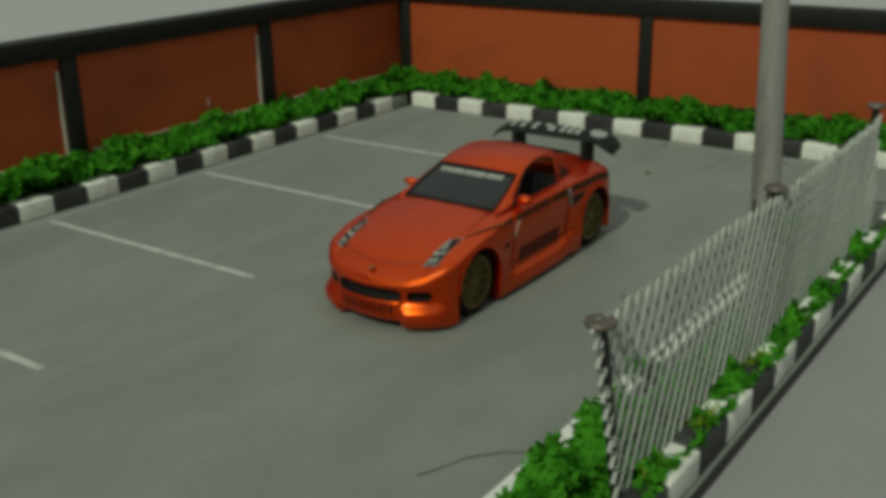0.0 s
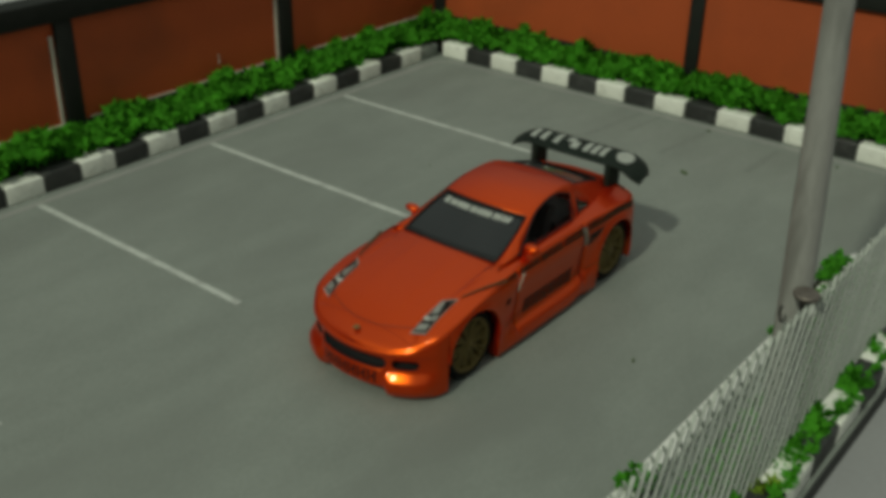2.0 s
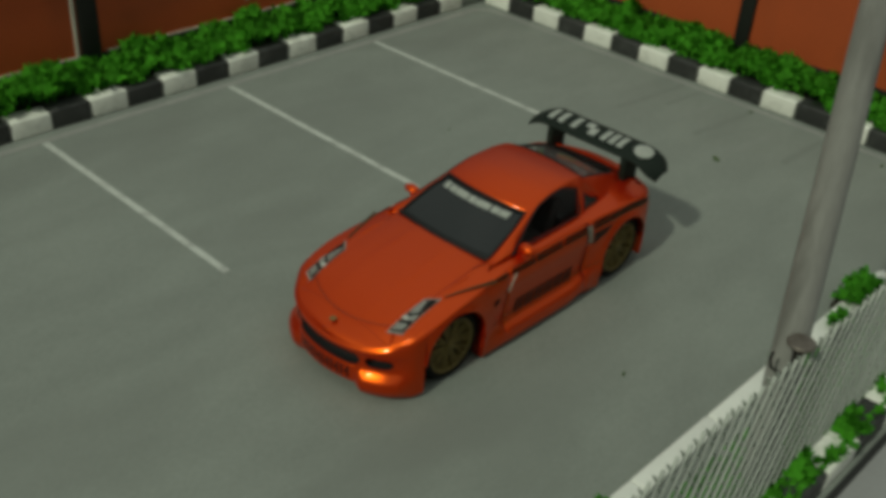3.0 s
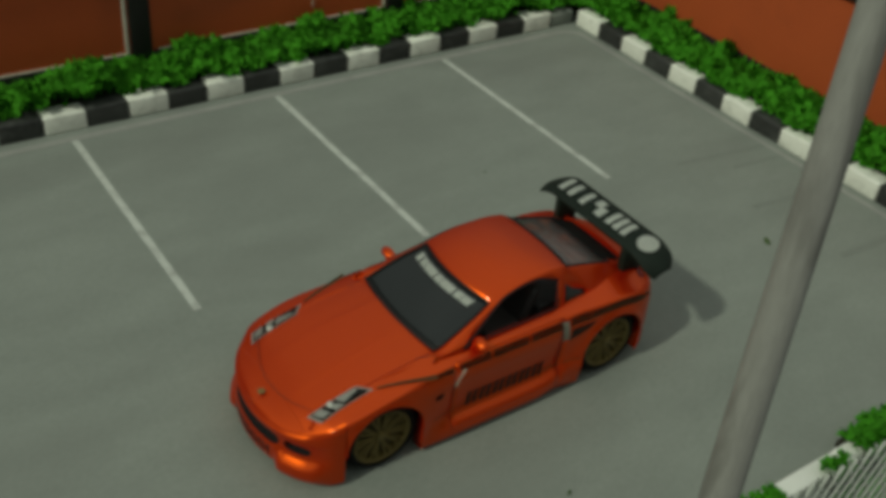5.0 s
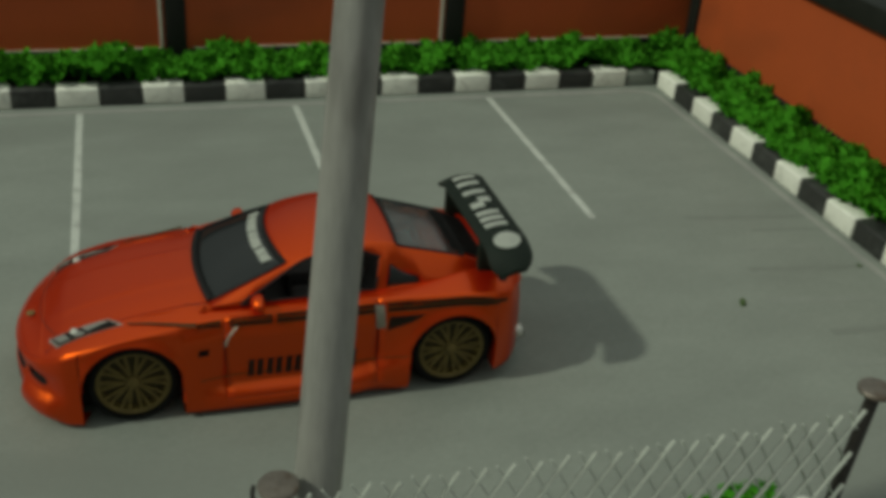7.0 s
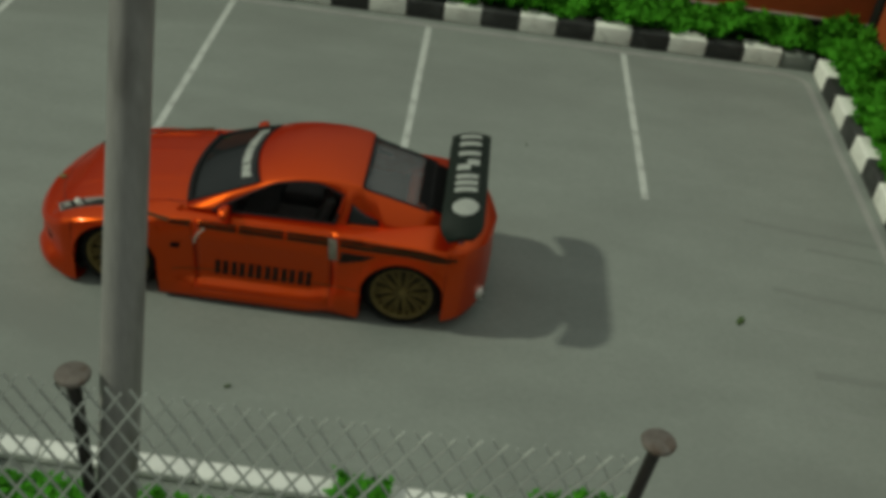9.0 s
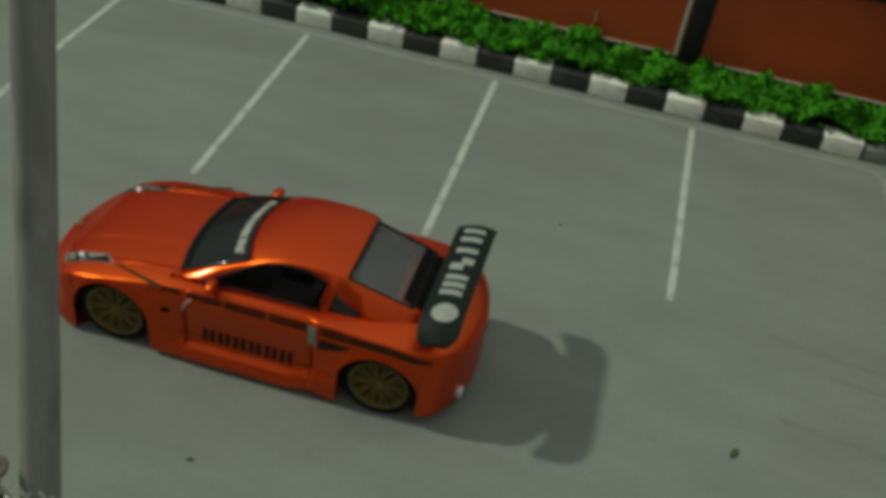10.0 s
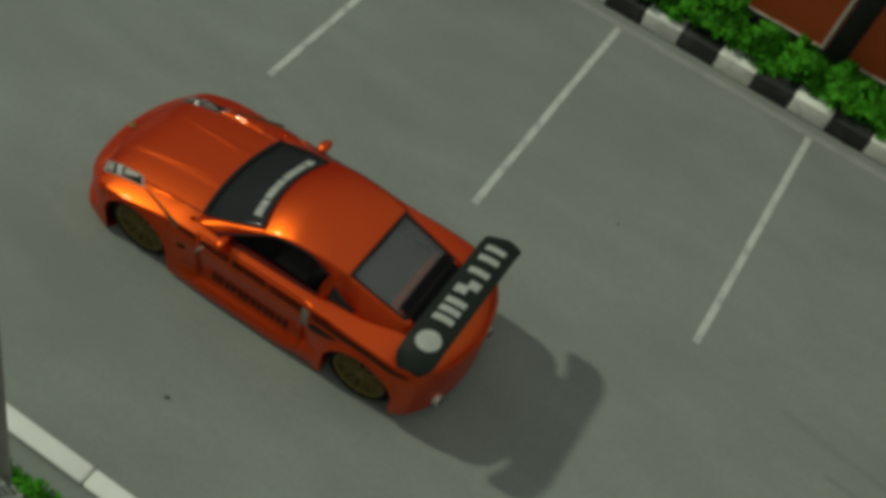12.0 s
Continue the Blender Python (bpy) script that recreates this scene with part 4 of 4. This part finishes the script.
def patch(corners, n, place, lift):
    """A four-cornered patch laid on the body: place(u, v) gives a point and a normal for a pair of plan coordinates."""
    bm = bmesh.new()
    g = []
    for i in range(n + 1):
        r = []
        for j in range(n + 1):
            s, t = i / n, j / n
            u = [(1 - s) * ((1 - t) * corners[0][k] + t * corners[1][k]) + s * ((1 - t) * corners[3][k] + t * corners[2][k]) for k in (0, 1)]
            p, m = place(*u)
            r.append(bm.verts.new(p + m * lift))
        g.append(r)
    for i in range(n):
        for j in range(n):
            bm.faces.new((g[i][j], g[i + 1][j], g[i + 1][j + 1], g[i][j + 1]))
    bmesh.ops.solidify(bm, geom=bm.faces[:], thickness=0.014)
    bmesh.ops.recalc_face_normals(bm, faces=bm.faces[:])
    return bm


def on_side(side):
    return lambda y, z: (Vector((CX + side * side_x(y, z), y, z)), Vector((side, 0, 0)))


# headlamps
for side in (-1, 1):
    outline = [(side * 0.91, -14.54), (side * 1.14, -14.42), (side * 1.13, -13.55), (side * 0.94, -13.74)]
    lamp = part("headlight", patch(outline, 8, on_top, 0.006), CHROME, car, "silver headlight with black inserts", True)

    def inset(a, b, c, d):
        """The part of the outline between a and b of its length and c and d of its width."""
        def mix(s, t):
            return [(1 - s) * ((1 - t) * outline[0][k] + t * outline[1][k]) + s * ((1 - t) * outline[3][k] + t * outline[2][k]) for k in (0, 1)]
        return [mix(a, c), mix(a, d), mix(b, d), mix(b, c)]

    part("insert", patch(inset(0.05, 0.94, 0.1, 0.92), 6, on_top, 0.016), TRIM, lamp, "black lamp insert", True)
    lens = inset(0.52, 0.9, 0.16, 0.72)
    lens[2] = [lens[2][k] * 0.4 + lens[3][k] * 0.6 for k in (0, 1)]
    part("reflector", patch(lens, 5, on_top, 0.025), CHROME, lamp, "silver reflector", True)
    part("reflector", patch(inset(0.08, 0.24, 0.18, 0.8), 5, on_top, 0.025), CHROME, lamp, "silver reflector", True)
    part("reflector", patch(inset(0.32, 0.46, 0.5, 0.9), 5, on_top, 0.025), CHROME, lamp, "silver reflector", True)
    at = inset(0.3, 0.48, 0.12, 0.4)
    ux, uy = sum(p[0] for p in at) / 4, sum(p[1] for p in at) / 4
    part("bulb", lathe([(0.06, 0.0), (0.055, 0.03), (0.03, 0.05), (0.01, 0.055)], on_top(ux, uy)[0], sides=14), CHROME, lamp, "round silver lamp", True)

# nose: print and emblem
for k in range(6):
    x = -0.59 + k * 0.197
    for d, z0, z1 in ((0.0, 0.3, 0.535), (0.07, 0.385, 0.45), (0.115, 0.3, 0.535)):
        part("bumper_print", patch([(x + d, z0), (x + d + 0.042, z0), (x + d + 0.05, z1), (x + d + 0.008, z1)], 4, on_nose, 0.006), PRINT_R, car, "dark red printed bar")
part("emblem", lathe([(0.06, 0), (0.06, 0.012), (0.03, 0.02)], (CX, -14.82, top_z(0, -14.9) + 0.02), sides=18), PRINT_G, car, "small round emblem", True)

# seams
SEAM = material("dark red panel gap", (0.15, 0.014, 0.004), 0.5, vary=0.2)


def seam(pts, r=0.008, label="dark panel gap"):
    part("panel_gap", tube(pts, r, 5), SEAM, car, label, True)


for side in (-1, 1):
    f = on_side(side)
    seam([f(-12.25 + 0.1 * (1 - z), z)[0] for z in [0.45 + 0.05 * k for k in range(20)]], 0.005)
    seam([f(-10.1, z)[0] for z in [0.5 + 0.05 * k for k in range(20)]], 0.005)
    seam([on_top(side * 0.044 * k, -14.68 + 0.000625 * k * k)[0] for k in range(21)], 0.006)
    seam([on_top(side * (1.0 + 0.02 * k), -12.75 + 0.09 * k)[0] for k in range(6)])
    # the side stripe: two dark bands about a gold line, edged in pale gold and broken at the door's edges
    for y0, y1 in ((-12.62, -12.3), (-12.18, -11.6), (-11.54, -10.86), (-10.8, -10.16), (-9.98, -8.15)):
        for dz, h, mat_, lab in ((0.034, 0.021, PRINT_D, "dark brown side stripe"), (-0.034, 0.021, PRINT_D, "dark brown side stripe"), (0.0, 0.012, PRINT_G, "thin gold side stripe"),
                                 (0.064, 0.008, PRINT_G, "thin gold side stripe"), (-0.064, 0.008, PRINT_G, "thin gold side stripe")):
            n = 10
            pts = []
            hs = []
            for k in range(n + 1):
                y = y0 + (y1 - y0) * k / n
                grow = min(1.0, 0.7 + (y + 12.62)) * min(1.0, 0.3 + (-8.15 - y) * 2.0)
                z = 1.51 - 0.1 * ease((y + 8.9) / 0.8) + dz * grow
                z = min(z, curve(y, SHOULDER) - 0.012)
                pts.append(Vector((CX + side * side_x(y, z), y, z)))
                hs.append(h * grow)
            part("side_stripe", ribbon(pts, (0, 0, 1), hs, (side, 0, 0.15), 0.006), mat_, car, lab)
    climb = [on_top(side * (1.14 + 0.025 * k), -13.5 + 0.08 * k) for k in range(12)]
    for dx, h, mat_, lab in ((0.0, 0.02, PRINT_D, "dark brown side stripe"), (-0.034, 0.012, PRINT_G, "thin gold side stripe"), (0.034, 0.012, PRINT_G, "thin gold side stripe")):
        part("side_stripe", ribbon([p + Vector((side * dx * (0.4 + 0.6 * k / 11), 0, 0)) for k, (p, m) in enumerate(climb)], (side, 0, 0), [h * (0.4 + 0.6 * k / 11) for k in range(12)], [m for p, m in climb], 0.012), mat_, car, lab)
    # print on the door, vent, intake
    for k in range(6):
        y = -11.95 + k * 0.265
        for d, wd in ((0.0, 0.085), (0.125, 0.085)):
            part("door_print", patch([(y + d, 0.54), (y + d + wd, 0.542), (y + d + wd + 0.02, 0.835), (y + d + 0.02, 0.83)], 3, f, 0.006), PRINT_D, car, "dark brown printed bar")
    part("fender_vent", patch([(-12.62, 1.02), (-12.48, 1.02), (-12.46, 1.12), (-12.6, 1.12)], 2, f, 0.006), TRIM, car, "small dark fender vent")
    part("intake_print", patch([(-9.98, 1.14), (-9.6, 1.26), (-9.42, 1.36), (-9.95, 1.37)], 4, f, 0.006), PRINT_D, car, "dark printed intake")
    part("sill_line", ribbon([f(y, 0.6 + 0.1 * max(0, y + 10.4))[0] for y in [-12.6 + 0.25 * k for k in range(13)]], (0, 0, 1), 0.008, (side, 0, 0), 0.004), PRINT_G, car, "thin gold line")
    # worn paint at the door's edges
    part("worn_edge", patch([(-10.14, 1.2), (-10.0, 1.19), (-10.03, 1.56), (-10.16, 1.57)], 4, f, 0.012), BARE, car, "worn bare metal door edge")
    part("worn_edge", tube([f(-12.24 + 0.16 * (k / 6) ** 2, 1.15 + 0.29 * k / 6)[0] + Vector((side * 0.006, 0, 0)) for k in range(7)], 0.016, 6), BARE, car, "worn bare metal door edge", True)
    part("hood_crease", tube([on_top(side * (0.52 - 0.012 * k), -14.3 + 0.115 * k)[0] - Vector((0, 0, 0.003)) for k in range(15)], 0.008, 6, taper=[min(1.0, 0.2 + 0.4 * min(k, 14 - k)) for k in range(15)]), PAINT, car, smooth=True)
    part("fender_ridge", tube([on_top(side * (1.06 + 0.012 * math.sin(k * 1.4)), -13.45 + 0.085 * k)[0] - Vector((0, 0, 0.008)) for k in range(9)], 0.024, 8, taper=[min(1.0, 0.2 + 0.3 * min(k, 8 - k)) for k in range(9)]), PAINT, car, smooth=True)
    # mirror
    mir = bmesh.new()
    bmesh.ops.create_uvsphere(mir, u_segments=18, v_segments=12, radius=1)
    for v in mir.verts:
        v.co = (CX + side * ((1.34 if side > 0 else 1.4) + v.co.x * 0.17), -11.76 + v.co.y * (0.13 if v.co.y < 0 else 0.07) + (0.03 if side < 0 else 0), (1.74 if side > 0 else 1.7) + v.co.z * (0.1 if side > 0 else 0.075))
    m = part("mirror", mir, PAINT, car, "orange door mirror", True)
    part("mirror_arm", box(CX + side * 1.18 - (0.12 if side > 0 else 0.2), CX + side * 1.15 + 0.1, -11.86 + (0.03 if side < 0 else 0), -11.74 + (0.03 if side < 0 else 0), 1.55, 1.7, 0.02), PAINT, m)
    # tail
    part("tail_light", patch([(side * 0.78, -7.98), (side * 1.12, -8.12), (side * 1.12, -8.24), (side * 0.72, -8.1)], 3, lambda x, y: (Vector((CX + x, y + 0.0, top_z(x, y))), Vector((0, 0.3, 1))), 0.01), LAMP_RED, car, "dark red tail light")
    ex = part("exhaust", tube(((CX + side * 0.82, -8.1, 0.46), (CX + side * 0.82, -7.66, 0.47)), 0.11, 18), CHROME, car, "bright steel exhaust tip", True)
    part("bore", tube(((CX + side * 0.82, -7.64, 0.47), (CX + side * 0.82, -7.655, 0.47)), 0.085, 16), TRIM, ex, "black bore")

# banner on the windscreen: unreadable white print
for k in range(9):
    a = (k / 9 - 0.5) * 1.46
    b_ = a + 0.13 + 0.02 * (k * 7 % 3)

    def on_screen(x, s):
        y = -11.75 + 0.13 * s
        p = cabin_section(y)
        q = min(p[JR:CJ - JR], key=lambda v: abs(v.x - (CX + x)))
        return Vector((CX + x, q.y, q.z)), Vector((0, -0.45, 0.9))

    part("banner_print", patch([(a, 0), (b_, 0), (b_, 1), (a, 1)], 2, on_screen, 0.004), PRINT_W, car, "white print block")


# rear wing
def wing_point(x, t, top):
    """A point of the wing at x from its middle; t from its leading to its trailing edge."""
    d = max(0.0, abs(x) - 0.98) / 0.6
    drop = 0.3 * d ** 2.0
    e = max(0.0, (abs(x) - 1.32) / 0.22) ** 2.2
    chord0, chord1 = -8.55 + 0.15 * e, -7.9 - 0.15 * e
    y = chord0 + (chord1 - chord0) * t
    camber = 0.05 * math.sin(math.pi * t) + 0.1 * t
    thick = 0.075 * math.sin(math.pi * min(0.999, t * 0.9 + 0.06)) ** 0.5
    return Vector((CX - 0.02 + x, y + 0.06, 2.14 + camber - drop + (thick / 2 if top else -thick / 2)))


def wing_mesh():
    bm = bmesh.new()
    nx, nt = 88, 12
    rings = []
    for i in range(nx + 1):
        x = -1.54 + 3.08 * i / nx
        rings.append([bm.verts.new(wing_point(x, k / nt, True)) for k in range(nt + 1)] + [bm.verts.new(wing_point(x, k / nt, False)) for k in range(nt, -1, -1)])
    for a, b in zip(rings, rings[1:]):
        for k in range(len(a)):
            bm.faces.new((a[k], a[(k + 1) % len(a)], b[(k + 1) % len(a)], b[k]))
    bm.faces.new(rings[0])
    bm.faces.new(rings[-1][::-1])
    bmesh.ops.recalc_face_normals(bm, faces=bm.faces[:])
    return bm


wing = part("rear_wing", wing_mesh(), WING, car, "black rear wing with white printed blocks", True)
for side in (-1, 1):
    x = CX - 0.02 + side * 0.87
    st = box(x - 0.07, x + 0.07, -8.5, -8.05, 1.62, 2.14, 0.03)
    part("strut", st, WING, wing, "black wing strut", True)
on_wing = lambda x, t: (wing_point(x, t, True), Vector((0, -0.15, 1)))
for a, b, t0, t1 in ((-1.08, -0.96, 0.22, 0.76), (-0.84, -0.72, 0.22, 0.76), (-0.53, -0.41, 0.22, 0.76), (-0.27, -0.1, 0.46, 0.76), (-0.12, 0.05, 0.22, 0.54),
                     (0.18, 0.3, 0.22, 0.76), (0.37, 0.49, 0.22, 0.76), (0.56, 0.68, 0.22, 0.76)):
    part("wing_print", patch([(a, t0), (b, t0), (b, t1), (a, t1)], 4, on_wing, 0.012), PRINT_W, wing, "white printed bar")
disc = bmesh.new()
rings = [[disc.verts.new(wing_point(1.08 + 0.18 * q * math.cos(a), 0.52 + 0.31 * q * math.sin(a), True) + Vector((0, 0, 0.014))) for a in [k * math.pi / 12 for k in range(24)]]
         for q in (1.0, 0.66, 0.33, 0.05)]
for r0, r1 in zip(rings, rings[1:]):
    for k in range(24):
        disc.faces.new((r0[k], r0[(k + 1) % 24], r1[(k + 1) % 24], r1[k]))
disc.faces.new(rings[-1])
bmesh.ops.solidify(disc, geom=disc.faces[:], thickness=0.012)
bmesh.ops.recalc_face_normals(disc, faces=disc.faces[:])
part("wing_print", disc, PRINT_W, wing, "white printed disc")

# the car stands with its wheels a little north of its plan
car.location.y += 0.06 * CM

# ---- small things on the asphalt ----
LEAF = material("dry olive leaf", (0.05, 0.09, 0.02), 0.7, vary=0.4, scale=900)
def crumb(x, y, r, ang):
    bm = bmesh.new()
    c, s = math.cos(ang), math.sin(ang)
    pts = [(-1, 0), (-0.4, 0.45), (0.4, 0.4), (1, 0.05), (0.35, -0.35), (-0.5, -0.4)]
    top = [bm.verts.new((x + r * (px * c - py * s), y + r * (px * s + py * c), 0.02 + 0.03 * abs(px))) for px, py in pts]
    low = [bm.verts.new((v.co.x, v.co.y, 0.001)) for v in top]
    bm.faces.new(top)
    bm.faces.new(low[::-1])
    for k in range(6):
        bm.faces.new((top[k], low[k], low[(k + 1) % 6], top[(k + 1) % 6]))
    bmesh.ops.recalc_face_normals(bm, faces=bm.faces[:])
    return bm


single("leaf_crumb", crumb(10.12, -3.08, 0.13, -0.5), LEAF, (10.12, -3.08, 0), "small dry olive leaf crumb on the asphalt", "leaf")
for x, y, r in ((13.33, -11.22, 0.05), (12.9, -0.25, 0.06), (9.3, -0.05, 0.05), (5.12, -6.86, 0.025)):
    single("grit_crumb", crumb(x, y, r, 1.1 * x), LEAF, (x, y, 0), "tiny dark grit crumb on the asphalt", "grit", "grit crumbs")
HAIR = material("brown hair fibre", (0.09, 0.08, 0.065), 0.7, vary=0.2)
single("fibre", tube(((13.75, -18.45, 0.01), (13.87, -18.22, 0.012), (14.07, -17.69, 0.014), (14.45, -17.26, 0.014), (14.87, -17.04, 0.012), (15.0, -17.0, 0.01)), 0.01, 5),
       HAIR, (14.4, -17.5, 0), "thin brown fibre lying on the asphalt", "fibre", smooth=True)
tie = thing("tie_wire", (16.2, -12.45, 2.3), "short dark bent wire tied to the fence nail", "wire")
part("strand", tube(((16.3, -12.2, 2.35), (16.17, -12.28, 2.37), (16.07, -12.34, 2.43), (16.04, -12.36, 2.57), (16.05, -12.35, 2.68)), 0.022, 8), NAIL_DARK, tie, smooth=True)
LINT = material("pale lint", (0.5, 0.47, 0.4), 0.8, vary=0.2)
single("lint_fibre", tube(((WALL_X - 0.04, -7.42, 1.28), (WALL_X - 0.03, -7.4, 1.4), (WALL_X - 0.035, -7.43, 1.56)), 0.014, 5), LINT, (WALL_X, -7.4, 1.28), "pale lint fibre stuck to the orange panel", "fibre", smooth=True)
